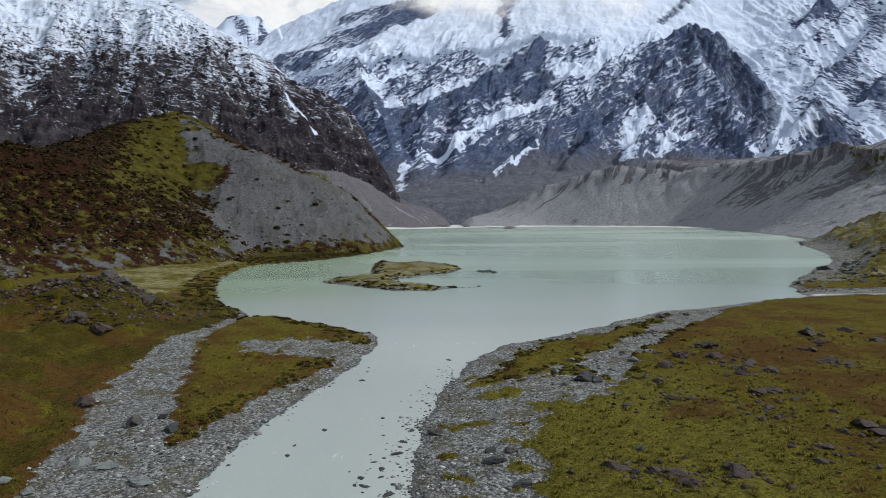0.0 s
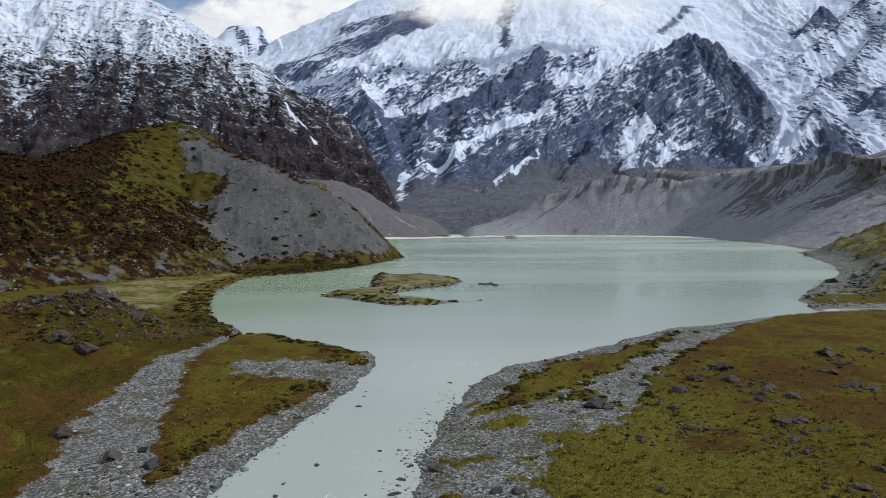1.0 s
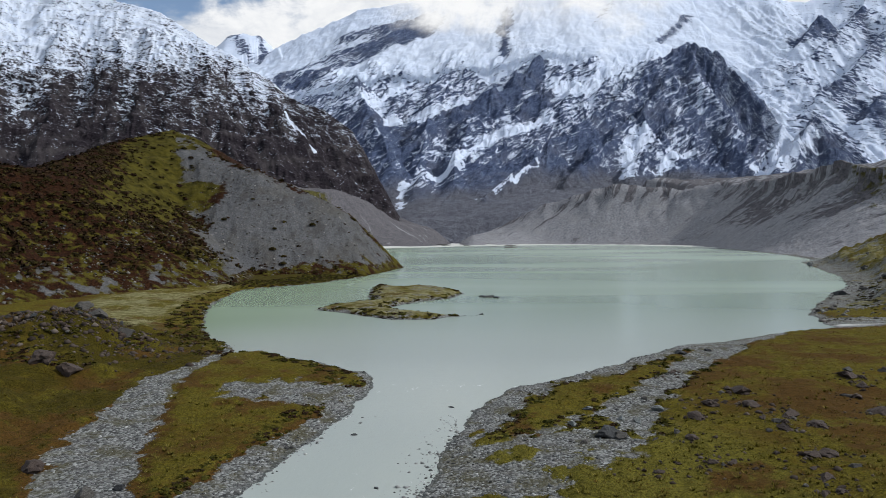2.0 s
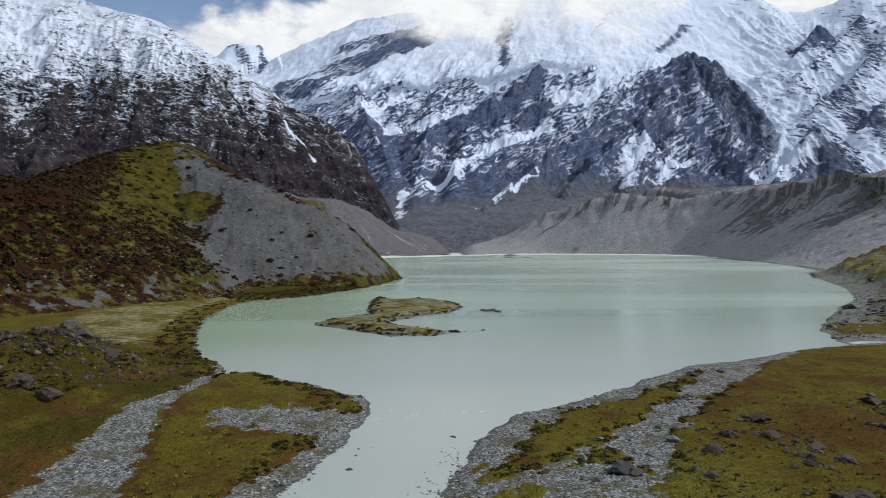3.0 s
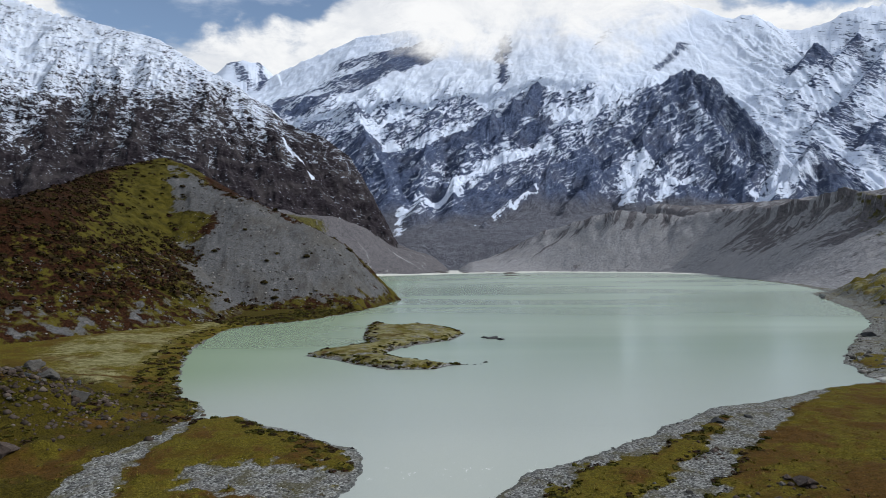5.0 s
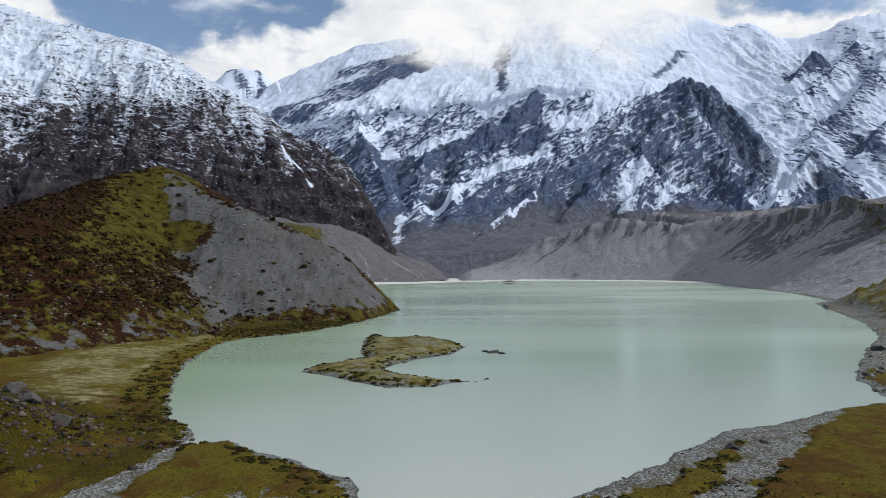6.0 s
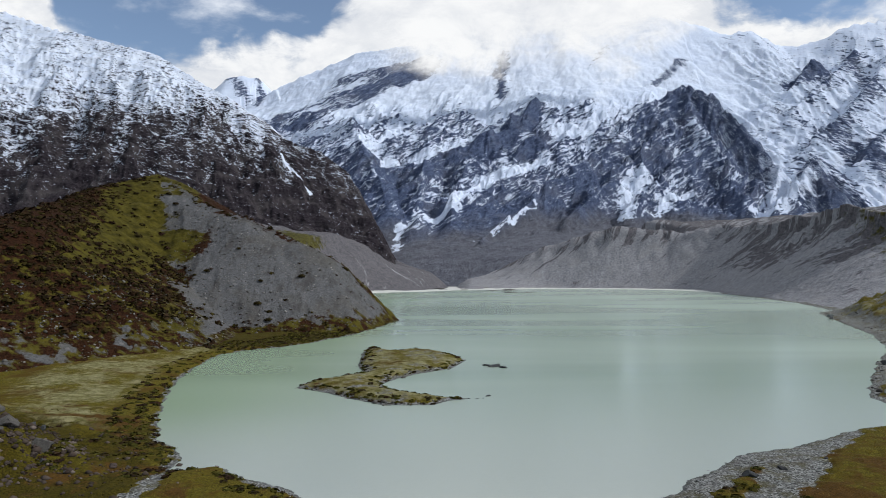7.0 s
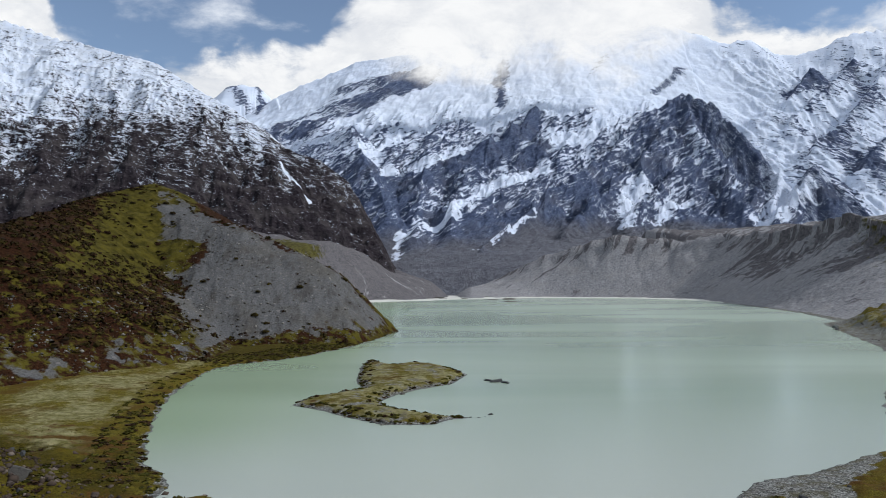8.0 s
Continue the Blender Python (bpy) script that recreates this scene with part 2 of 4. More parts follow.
def mat_ground():
    m = Mat("valley_floor")
    fine, mid, big = m.noise(0.32, 8, 0.75), m.noise(3.2, 7, 0.62), m.noise(18, 5, 0.6)
    peb = m.cells(0.38, out="Color")
    peb_d = m.cells(0.38)
    gravel = m.mix(m.ramp(peb, 0.1, 0.9), (0.030, 0.031, 0.031), (0.270, 0.281, 0.272))
    gravel = m.mix(m.op("MULTIPLY", m.ramp(mid, 0.45, 0.7), 0.55), gravel, (0.10, 0.092, 0.088))
    gravel = m.mix(m.op("MULTIPLY", m.ramp(peb_d, 0.4, 0.75), 0.6), gravel, (0.05, 0.05, 0.05))
    gravel = m.mix(m.op("MULTIPLY", m.ramp(m.noise(5, 6, 0.7), 0.47, 0.64), 0.75), gravel, (0.058, 0.052, 0.024))
    wet = m.ramp(m.attr("shore"), 0.15, 1.1, 0.55, 0.0)
    gravel = m.mix(wet, gravel, (0.055, 0.062, 0.062))
    grass = m.mix(m.ramp(fine, 0.36, 0.64), (0.030, 0.026, 0.004), (0.112, 0.093, 0.012))
    grass = m.mix(m.op("MULTIPLY", m.ramp(mid, 0.48, 0.68), 0.7), grass, (0.078, 0.050, 0.007))
    grass = m.mix(m.op("MULTIPLY", m.ramp(big, 0.5, 0.64), 0.7), grass, (0.052, 0.028, 0.006))
    lush = m.ramp(m.op("ADD", m.attr("lush"), m.op("MULTIPLY", m.op("SUBTRACT", big, 0.5), 1.6)), 0.3, 0.8)
    grass = m.mix(lush, grass, m.mix(m.ramp(fine, 0.36, 0.64), (0.040, 0.037, 0.006), (0.126, 0.111, 0.018)))
    # dull darkens the grass colour: painted slope shade on the left bank
    dull = m.ramp(m.op("ADD", m.attr("dull"), m.op("MULTIPLY", m.op("SUBTRACT", mid, 0.5), 1.3)), 0.3, 0.8)
    grass = m.mix(m.op("MULTIPLY", dull, 0.92), grass, m.mix(m.ramp(fine, 0.36, 0.64), (0.012, 0.010, 0.002), (0.054, 0.044, 0.006)))
    straw = m.mix(m.ramp(mid, 0.35, 0.65), (0.094, 0.090, 0.032), (0.184, 0.171, 0.090))
    tuft = m.noise(1.0, 4, 0.6)
    jit = m.op("MULTIPLY", m.op("SUBTRACT", mid, 0.5), 1.5)
    jit2 = m.op("ADD", jit, m.op("MULTIPLY", m.op("SUBTRACT", fine, 0.5), 0.7))
    jit2 = m.op("ADD", jit2, m.op("MULTIPLY", m.op("SUBTRACT", m.noise(13, 6, 0.62), 0.5), 0.7))
    col = m.mix(m.ramp(m.op("ADD", m.attr("straw"), jit2), 0.25, 0.85), grass, straw)
    br = m.ramp(m.op("ADD", m.attr("brown"), jit2), 0.4, 0.75)
    col = m.mix(br, col, m.mix(m.ramp(fine, 0.3, 0.7), (0.024, 0.013, 0.004), (0.090, 0.049, 0.012)))
    col = m.mix(m.op("MULTIPLY", m.ramp(tuft, 0.46, 0.62), 0.3), col, (0.020, 0.016, 0.004))
    gv = m.ramp(m.op("ADD", m.attr("gravel"), jit2), 0.38, 0.64)
    col = m.mix(gv, col, gravel)
    silt = m.ramp(m.op("ADD", m.attr("silt"), m.op("MULTIPLY", m.op("SUBTRACT", m.noise(60, 5, 0.6), 0.5), 0.9)), 0.4, 0.6)
    col = m.mix(silt, col, (0.42, 0.43, 0.41))
    h = m.op("ADD", m.op("MULTIPLY", mid, 0.7), m.op("MULTIPLY", fine, 0.35))
    h = m.op("SUBTRACT", h, m.op("MULTIPLY", tuft, 0.4))
    h = m.op("SUBTRACT", h, m.op("MULTIPLY", m.op("MULTIPLY", peb_d, gv), 0.3))
    return m.done(col, 0.95, m.bump(h, 0.5, 0.9), **{"Specular IOR Level": 0.04})


GROUND = mat_ground()


def mat_water():
    m = Mat("milky_glacier_water")
    wide = m.noise(130, 4, 0.5, (0.35, 1, 1), 0.6)
    y = m.n("ShaderNodeSeparateXYZ", {"Vector": m.pos}).outputs["Y"]
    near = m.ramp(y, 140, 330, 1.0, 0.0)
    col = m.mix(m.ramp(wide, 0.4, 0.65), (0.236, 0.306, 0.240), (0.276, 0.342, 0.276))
    # cloud reflection on the eastern water, painted as a paler base colour
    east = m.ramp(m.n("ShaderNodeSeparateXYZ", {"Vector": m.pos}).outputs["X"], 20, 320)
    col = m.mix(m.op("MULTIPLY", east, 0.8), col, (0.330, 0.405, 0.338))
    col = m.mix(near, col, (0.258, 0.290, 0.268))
    xx = m.n("ShaderNodeSeparateXYZ", {"Vector": m.pos}).outputs["X"]
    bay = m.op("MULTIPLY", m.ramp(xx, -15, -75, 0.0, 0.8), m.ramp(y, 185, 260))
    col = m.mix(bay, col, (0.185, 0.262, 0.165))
    rapid = m.ramp(y, 100, 150, 1.0, 0.0)
    rapid = m.op("ADD", rapid, m.op("MULTIPLY", m.op("MULTIPLY", m.ramp(y, 138, 148), m.ramp(y, 150, 166, 1.0, 0.0)), 1.3))
    foam = m.ramp(m.op("ADD", m.noise(1.6, 6, 0.7, (1, 0.45, 1), 0.8), m.op("MULTIPLY", m.op("SUBTRACT", rapid, 1.0), 0.16)), 0.64, 0.76)
    col = m.mix(m.op("MULTIPLY", foam, 0.55), col, (0.62, 0.65, 0.63))
    rip = m.noise(1.3, 5, 0.6, (1, 1.5, 1), 0.9)
    swell = m.noise(11, 4, 0.55, (0.6, 1.2, 1), 1.2)
    h = m.op("ADD", m.op("MULTIPLY", rip, m.ramp(y, 150, 225, 1.1, 0.0)), m.op("MULTIPLY", swell, m.ramp(y, 160, 250, 1.0, 0.02)))
    lanes = m.noise(210, 2, 0.5, (0.4, 1.5, 1), 0.4)
    return m.done(col, m.ramp(lanes, 0.40, 0.62, 0.15, 0.25), m.bump(h, 0.16, 0.22), IOR=1.33, **{"Specular IOR Level": 0.5})


WATER = mat_water()

# ---- the plan ----
LAKE = [(-26, -300), (-27, 40), (-27, 72), (-27, 84), (-26, 95), (-23, 107), (-21, 116), (-20, 125), (-16, 136),
        (-14.6, 153), (-17, 162), (-26, 170), (-35, 177), (-47, 189), (-52, 184), (-55, 184), (-57, 197), (-68, 213),
        (-76, 232), (-88, 268), (-98, 305), (-104, 345), (-107, 376), (-100, 400), (-85, 412), (-72, 436), (-56, 483),
        (-43, 550), (-33, 616), (-70, 800), (-130, 1050), (-150, 1270), (-156, 1390), (-105, 1440), (-30, 1490),
        (40, 1590), (250, 1690), (438, 1600), (510, 1480), (515, 1309), (472, 1045), (440, 880), (388, 716), (352, 680), (330, 628)]
LAKE += [(300, 555), (262, 460), (223, 388), (179, 330), (133, 262), (125, 238), (122, 226), (104, 218), (79, 201), (61, 193),
         (50, 180.5), (40, 170), (30, 161), (20, 153.5), (13, 148), (8, 140.5), (4.5, 132), (2, 123), (0.3, 115.5), (-1, 109), (-2, 101), (-2.6, 94), (-3.2, 85),
         (-3.5, 76), (-3.6, 71), (-4, 40), (-6, -300)]
ISLAND = [(-50, 283), (-47, 297), (-38, 306), (-30, 315), (-35, 337), (-38, 383), (-38, 412), (-22, 387), (-11.4, 398),
          (2.6, 381), (11.6, 355), (4, 328), (-9, 314), (-16.8, 302), (-21, 290), (-19, 280), (-9.6, 270), (-0.8, 263),
          (8.6, 261), (0.8, 257), (-2.5, 251), (-16.8, 251), (-28, 261), (-38, 273)]
SIDE_CHANNEL = [(-55, 187), (-57, 167), (-61, 152), (-59, 131), (-57, 113), (-49, 90), (-46, 77), (-45, 40), (-45, -300),
                (-30, -300), (-30, 72), (-35, 86), (-38, 97), (-45, 116), (-50, 137), (-54, 157), (-53, 171)]
SPIT_GRASS = [(-53, 171), (-54, 157), (-50, 137), (-45, 116), (-38, 97), (-35, 86), (-32, 89), (-31, 96), (-30, 106), (-28, 114),
              (-25, 120), (-22, 132), (-20, 140), (-17, 155), (-19, 160), (-27, 168), (-36, 175), (-46, 186), (-51, 182)]
SPIT_GRAVEL = [(-46, 146), (-42, 150), (-32, 153), (-24, 150), (-17, 152), (-20, 139), (-26, 138), (-34, 140)]
STRIP_GRASS = [(4.9, 115), (9, 125), (13.6, 134.5), (21.7, 148), (36, 158), (45, 166.5), (52, 172), (60, 181), (52, 166), (41, 150), (31, 140), (23, 129), (13.4, 118.5)]
PLAIN_GRASS = [(81, 191), (57, 160), (44, 144), (36, 128), (31, 114), (18.5, 99), (10, 89), (12, 80), (9, 71), (8, 40), (6, -300), (900, -300),
               (900, 222), (150, 222), (122, 221), (104, 216)]
TERRACE = [(-52, -300), (-57, 95), (-66, 118), (-78, 142), (-76, 165), (-84, 205)]
FLATS = [(-150, 285), (-150, 350), (-136, 415), (-110, 400), (-112, 340), (-104, 300), (-90, 240), (-78, 212), (-95, 205), (-120, 240)]

HILL_CREST = [(-520, -50, 95), (-420, 150, 90), (-300, 330, 84), (-242, 430, 79), (-284, 569, 105), (-290, 650, 128), (-268, 700, 144), (-245, 685, 131),
              (-197, 640, 106), (-161, 615, 94), (-116, 600, 74), (-80, 605, 45), (-54, 610, 20), (-36, 613, 1)]
LEFT_CREST = [(-3520, 2524, 1316), (-2219, 2580, 1228), (-1523, 2414, 962), (-1275, 2360, 876), (-943, 2304, 776), (-681, 2250, 617),
              (-537, 2194, 487), (-368, 2140, 413), (-264, 2084, 328), (-187, 2062, 205), (-137, 2041, 84), (-104, 2019, -92)]
BENCH = [(-430, 950, 95), (-261, 1250, 100), (-225, 1530, 128), (-188, 1750, 117), (-115, 1940, 73), (-23, 2000, 25), (60, 2020, 6)]
WALL = [(-60, 2040, 4), (60, 2000, 14), (130, 1970, 36), (193, 1930, 66), (300, 1880, 120), (445, 1810, 158), (601, 1750, 148), (686, 1650, 148), (703, 1400, 147),
        (634, 1100, 145), (627, 1000, 127), (680, 800, 105), (800, 500, 90)]
MAIN_CREST = [(-2600, 4500, 900), (-1900, 4600, 1150), (-1488, 4600, 1295), (-1375, 4600, 1379), (-1185, 4600, 1363), (-1089, 4580, 1250), (-1010, 4500, 1285),
              (-779, 4450, 1363), (-516, 4400, 1458), (-258, 4350, 1478), (-41, 4300, 1490), (461, 4300, 1678), (821, 4300, 1750), (1180, 4300, 1713)]
MAIN_CREST += [(1538, 4300, 1640), (1816, 4200, 1512), (1922, 4200, 1537), (2130, 4200, 1433), (2279, 4150, 1434), (2496, 4100, 1528), (2731, 4100, 1562), (3430, 4000, 1184)]
SPURS = [   # crest, slope on its sides
    ([(392, 3950, 1318), (354, 3800, 1135), (353, 3660, 972)], 1.2),   # crag in the icefall
    ([(502, 3480, 911), (415, 3320, 773), (281, 3210, 679), (107, 3120, 612)], 0.9),   # rocks below it
    ([(1431, 3900, 1259), (1314, 3800, 1163), (1167, 3690, 1043)], 1.1),   # ridge above the dark peak
    ([(1221, 3380, 952), (941, 3200, 785), (771, 3010, 630), (557, 2760, 448), (394, 2590, 333), (247, 2400, 228), (139, 2240, 146)], 1.25),   # the dark peak's west ridge
    ([(1221, 3380, 952), (1171, 3080, 696), (1183, 2790, 494), (1129, 2620, 369), (1108, 2420, 244)], 1.2),   # its middle rib
]
SPURS += [
    ([(1221, 3380, 952), (1321, 3270, 873), (1372, 3090, 678), (1404, 2950, 551), (1420, 2850, 476), (1299, 2660, 353), (1167, 2480, 256)], 1.3),   # its east ridge
    ([(1059, 3160, 752), (807, 2840, 502), (584, 2590, 333), (442, 2400, 213)], 1.1),   # ribs of its west face
    ([(1124, 2960, 608), (855, 2670, 386), (667, 2470, 254)], 1.1),
]
SPURS += [
    ([(1507, 2720, 488), (1350, 2570, 363), (1187, 2430, 255)], 1),   # small pyramid
    ([(1507, 2720, 488), (1530, 2570, 363), (1531, 2450, 265)], 1),
    ([(1507, 2720, 488), (1443, 2560, 362), (1382, 2430, 265)], 1),
    ([(2561, 4080, 1492), (2356, 3840, 1266), (2094, 3620, 1057), (1888, 3470, 926), (1731, 3340, 814)], 1),   # east mountain
    ([(2553, 3750, 1285), (2176, 3420, 972), (1935, 3220, 795), (1676, 3050, 634)], 1),
    ([(2096, 3780, 1204), (1855, 3570, 1000)], 1.1),
]
SPURS += [
    ([(2298, 3200, 858), (1926, 2950, 632), (1742, 2800, 497)], 0.9),
    ([(-1036, 4430, 1241), (-856, 3880, 890), (-573, 3280, 600), (-348, 2880, 389)], 0.8),   # west buttresses
    ([(-431, 3420, 817), (-295, 2930, 515), (-174, 2570, 309)], 0.85),
    ([(-22, 3240, 701), (-65, 2790, 424), (-71, 2450, 226)], 0.85),
    ([(160, 3020, 568), (69, 2690, 366), (42, 2420, 210)], 0.85),
]


def shore(x, y):
    """Distance to the water's edge: positive on land. The outline is frayed by noise."""
    wob = fbm(x / 9, y / 9, 4, 3) * np.clip(1.2 + np.hypot(x, y) / 260, 1, 4)
    wob = wob + 0.8 * fbm(x / 2.2, y / 2.2, 3, 4) * (1 - ss(200, 300, np.hypot(x, y)))
    return -np.maximum(poly_dist(x, y, LAKE), -1e8) + wob


def covers(x, y, d):
    near = (1 - ss(225, 262, y)) * (1 - ss(330, 380, np.hypot(x, y)))
    grass = np.maximum.reduce([np.minimum(poly_dist(x, y, SPIT_GRASS), -0.8 * poly_dist(x, y, SPIT_GRAVEL) + 5.5 * fbm(x / 5, y / 5, 4, 19) - 0.6),
                               poly_dist(x, y, STRIP_GRASS), poly_dist(x, y, PLAIN_GRASS)])
    left = np.minimum(-poly_dist(x, y, SIDE_CHANNEL), np.where(x < -44, 50, -50))
    left = np.where(y > 186, d - 1.5, left)
    grass = np.maximum(grass, np.where(x < -44, left, -1e3))
    grass = grass + (2.6 + 2.0 * ss(0, 10, x)) * fbm(x / 7, y / 7, 4, 17) + 1.6 * fbm(x / 2.5, y / 2.5, 2, 18)
    grass = np.where((x > -2) & (x < 34) & (d > 1.5), np.maximum(grass, np.minimum(9 * fbm(x / 7, y / 7, 4, 20) - 1.7, d - 2.5)), grass)
    grass = np.where(near > 0.5, grass, d - np.where(x < 20, 0.6, 3) - np.where(x < 20, 2, 9) * ss(0.0, 0.5, fbm(x / 40, y / 40, 3, 9)))
    return grass


def ground_height(x, y):
    d0 = shore(x, y)
    d = np.maximum(d0, poly_dist(x, y, ISLAND) + 0.8 * fbm(x / 5, y / 5, 3, 21))
    isl = (poly_dist(x, y, ISLAND) > -3)
    grass = covers(x, y, d)
    w = fall(y)
    h = np.where(d > 0, 0.03 + 0.10 * np.minimum(d, 4) + 0.25 * (1 - np.exp(-np.maximum(d, 0) / 6)), -np.minimum(-d, 12) * np.where(y < 182, 0.085, 0.22))
    h = h + np.where(d > 0.3, ss(-0.5, 2.5, grass) * 0.45, 0)
    land = ss(1, 14, d0)
    h = h + land * (0.35 * fbm(x / 14, y / 14, 4, 5) + 0.9 * fbm(x / 45, y / 45, 3, 6) + 0.26 * fbm(x / 2.4, y / 2.4, 3, 8) * ss(0, 2, grass) + 0.5 * fbm(x / 7, y / 7, 3, 9) * ss(0, 4, grass))
    # left bank: an old terrace, and a knoll of boulders
    lb = ss(-58, -130, x) * (1 - ss(215, 250, y))
    h = h + lb * (4.5 + 6.5 * fbm(x / 26, y / 26, 4, 14) + 0.8 * fbm(x / 7, y / 7, 3, 15)) * ss(0, 14, grass)
    h = h + 5.6 * np.exp(-((x + 90) / 16) ** 2 - ((y - 181) / 13) ** 2) + 2.5 * np.exp(-((x + 118) / 14) ** 2 - ((y - 200) / 20) ** 2)
    h = h + (1.6 * fbm(x / 9, y / 9, 4, 24) + 1.3 * ridged(x / 17, y / 17, 4, 26) - 0.8) * ss(-48, -58, x) * (y < 215) * ss(0, 8, grass)
    scarp = beside(x, y, TERRACE) * line_dist(x, y, TERRACE) + 3 * fbm(x / 12, y / 12, 3, 16)
    h = h + 2.4 * ss(-2, 5, scarp) * (x < -50) * (y < 205) * ss(205, 190, y)
    # flats
    h = h + 1.6 * ss(6, 40, d0) * ss(-70, -100, x) * ss(215, 250, y)
    # the plain beside the river swells a little, then the hillside past the gravel point
    h = h + 0.8 * ss(10, 60, x) * land * (1 - ss(170, 235, y))
    k = ss(235, 300, y) * ss(765, 675, y) * ss(120, 180, x) * ss(6, 30, d0)
    h = h + k * np.minimum(0.36 * np.maximum(d0 - 6, 0), 75) * (1 + 0.35 * fbm(x / 40, y / 40, 5, 33)) + k * (5 * fbm(x / 16, y / 16, 4, 34) + 2.5 * ridged(x / 9, y / 9, 3, 35))
    # island
    di = poly_dist(x, y, ISLAND)
    h = h + np.where(isl, 1.0 * ss(0, 10, di) * (1 + 0.8 * fbm(x / 9, y / 9, 4, 41)), 0)
    # delta at the head of the lake
    far = ss(1500, 1750, y)
    h = h + far * ss(28 + 120 * ss(120, 60, x), 110 + 150 * ss(120, 60, x), d0) * ss(40, 130, x) * (6 + 10 * np.maximum(fbm(x / 70, y / 70, 5, 51), -0.3))
    # valley sides behind and beside the way
    h = h + 0.25 * np.maximum(np.hypot(x, y) - 900, 0) * ss(0, -200, y)
    return w + h, d, grass


def ground():
    az = np.concatenate([np.linspace(-40, 40, 520), np.linspace(40, 320, 66)[1:-1]])
    r = np.concatenate([np.geomspace(6, 54, 10), np.geomspace(56, 300, 330), np.geomspace(302, 1900, 170), np.geomspace(1960, 4950, 22)])
    x, y = polar(az, r)
    z, d, grass = ground_height(x, y)
    wide = 1.2 + 1.3 * ss(0, 8, x) + 2.6 * ss(-6, -2, poly_dist(x, y, SPIT_GRAVEL)) * ss(-12, -18, x)
    gravel = 1 - ss(-1, 1, grass / wide)
    k = ss(235, 300, y) * ss(120, 180, x)
    gravel = np.where(k > 0.3, 0.30 + 0.6 * ss(30, 6, d) + 1.1 * fbm(x / 18, y / 18, 5, 61), gravel)
    isl = poly_dist(x, y, ISLAND)
    gravel = np.where(isl > -2, np.maximum(0.9 * (1 - ss(0.5, 4.0, isl)), 0.30 + 0.7 * fbm(x / 8, y / 8, 3, 63)), gravel)
    gravel = np.where(y > 1200, 1.0, gravel)
    straw = ss(-10, 12, poly_dist(x, y, FLATS)) * (0.62 + 0.9 * fbm(x / 20, y / 24, 5, 71)) * ss(3, 12, d)
    straw = np.where(k > 0.3, 0.5 + 1.0 * fbm(x / 22, y / 22, 5, 74), straw)
    straw = np.where(isl > 0, 0.62 + 0.8 * fbm(x / 12, y / 12, 3, 73), straw)
    brown = 0.30 + 1.3 * fbm(x / 18, y / 18, 5, 81) + 0.30 * ss(34, 66, x) * ss(78, 112, y) * (y < 240) + 0.12 * (x < -44) * ss(150, 100, y)
    brown = brown - 0.35 * ss(44, 22, x) * ss(130, 105, y) * (x > 0) - 0.3 * ss(160, 200, y) * (x > 60) - 0.35 * ss(215, 250, y) * (x < 20)
    brown = np.maximum(brown, 0.9 * ss(4, 0, grass) * (x < 0) * (x > -60) * (y < 140))
    lush = ss(52, 26, x) * ss(2, 12, x) * ss(135, 100, y) + 0.35 * ss(-2, 6, x) * ss(60, 30, x) * (y < 200)
    # left bank's slope shade as a colour mask; then the dark strip under the hill
    dull = (0.75 + 0.8 * fbm(x / 16, y / 16, 4, 83)) * ss(-36, -50, x) * (1 - (poly_dist(x, y, SPIT_GRASS) > -3)) * ss(240, 215, y)
    dull = np.maximum(dull, 0.8 * ss(395, 420, y) * ss(-30, -50, x))
    silt = np.where(x < -60, ss(1385, 1425, y), ss(1150, 1350, y)) * ss(70 + 160 * ss(120, 60, x), 40 + 110 * ss(120, 60, x), d) * ss(-210, -140, x) * 0.85
    silt = np.maximum(silt, 0.8 * ss(1540, 1600, y) * ss(-175, -140, x - 0.127 * (y - 1557)) * ss(80, 40, x) * ss(4, 20, d))
    silt = np.maximum(silt, ss(222, 226, y) * ss(234, 229, y) * ss(118, 126, x) * 0.55)
    ob = sheet("ground", x, y, z, GROUND, {"gravel": gravel, "straw": straw, "brown": brown, "shore": d, "silt": silt, "lush": lush, "dull": dull})
    return tagged(ob, "valley floor of olive tussock grass, grey gravel and straw-coloured flats", "ground", kind="structure")


def water():
    x, y = np.meshgrid(np.linspace(-330, 640, 40), np.concatenate([np.linspace(-300, 60, 6), np.linspace(64, 240, 60), np.geomspace(245, 1950, 40)]))
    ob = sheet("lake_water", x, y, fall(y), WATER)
    return tagged(ob, "milky pale green glacier lake running out into a river", "lake", kind="structure")


def hill_height(x, y):
    h, d = tent(x, y, HILL_CREST, 0.56, 0.25)
    lump = fbm(x / 55, y / 55, 5, 91) * 9 + fbm(x / 12, y / 12, 4, 92) * 2.2
    sc = ss(-172, -150, x + 0.45 * (y - 480) + 22 * fbm(x / 30, y / 30, 4, 93))      # scree on the lake's side
    lump = lump * ss(0, 22, h)
    h = h + lump * (1 - 0.75 * sc) * ss(2, 40, d) + 1.2 * fbm(x / 4, y / 4, 3, 94) * ss(0, 20, d)
    h = h + sc * 2.2 * ridged((x + 0.3 * y) / 26, y / 120, 4, 95) - 1.5
    h = h - 7 * np.exp(-(d / 14) ** 2) * ss(30, 80, h)
    h = np.where(x > -170, np.minimum(h, 1.05 * shore(x, y) - 0.5), h)
    return h, d, sc


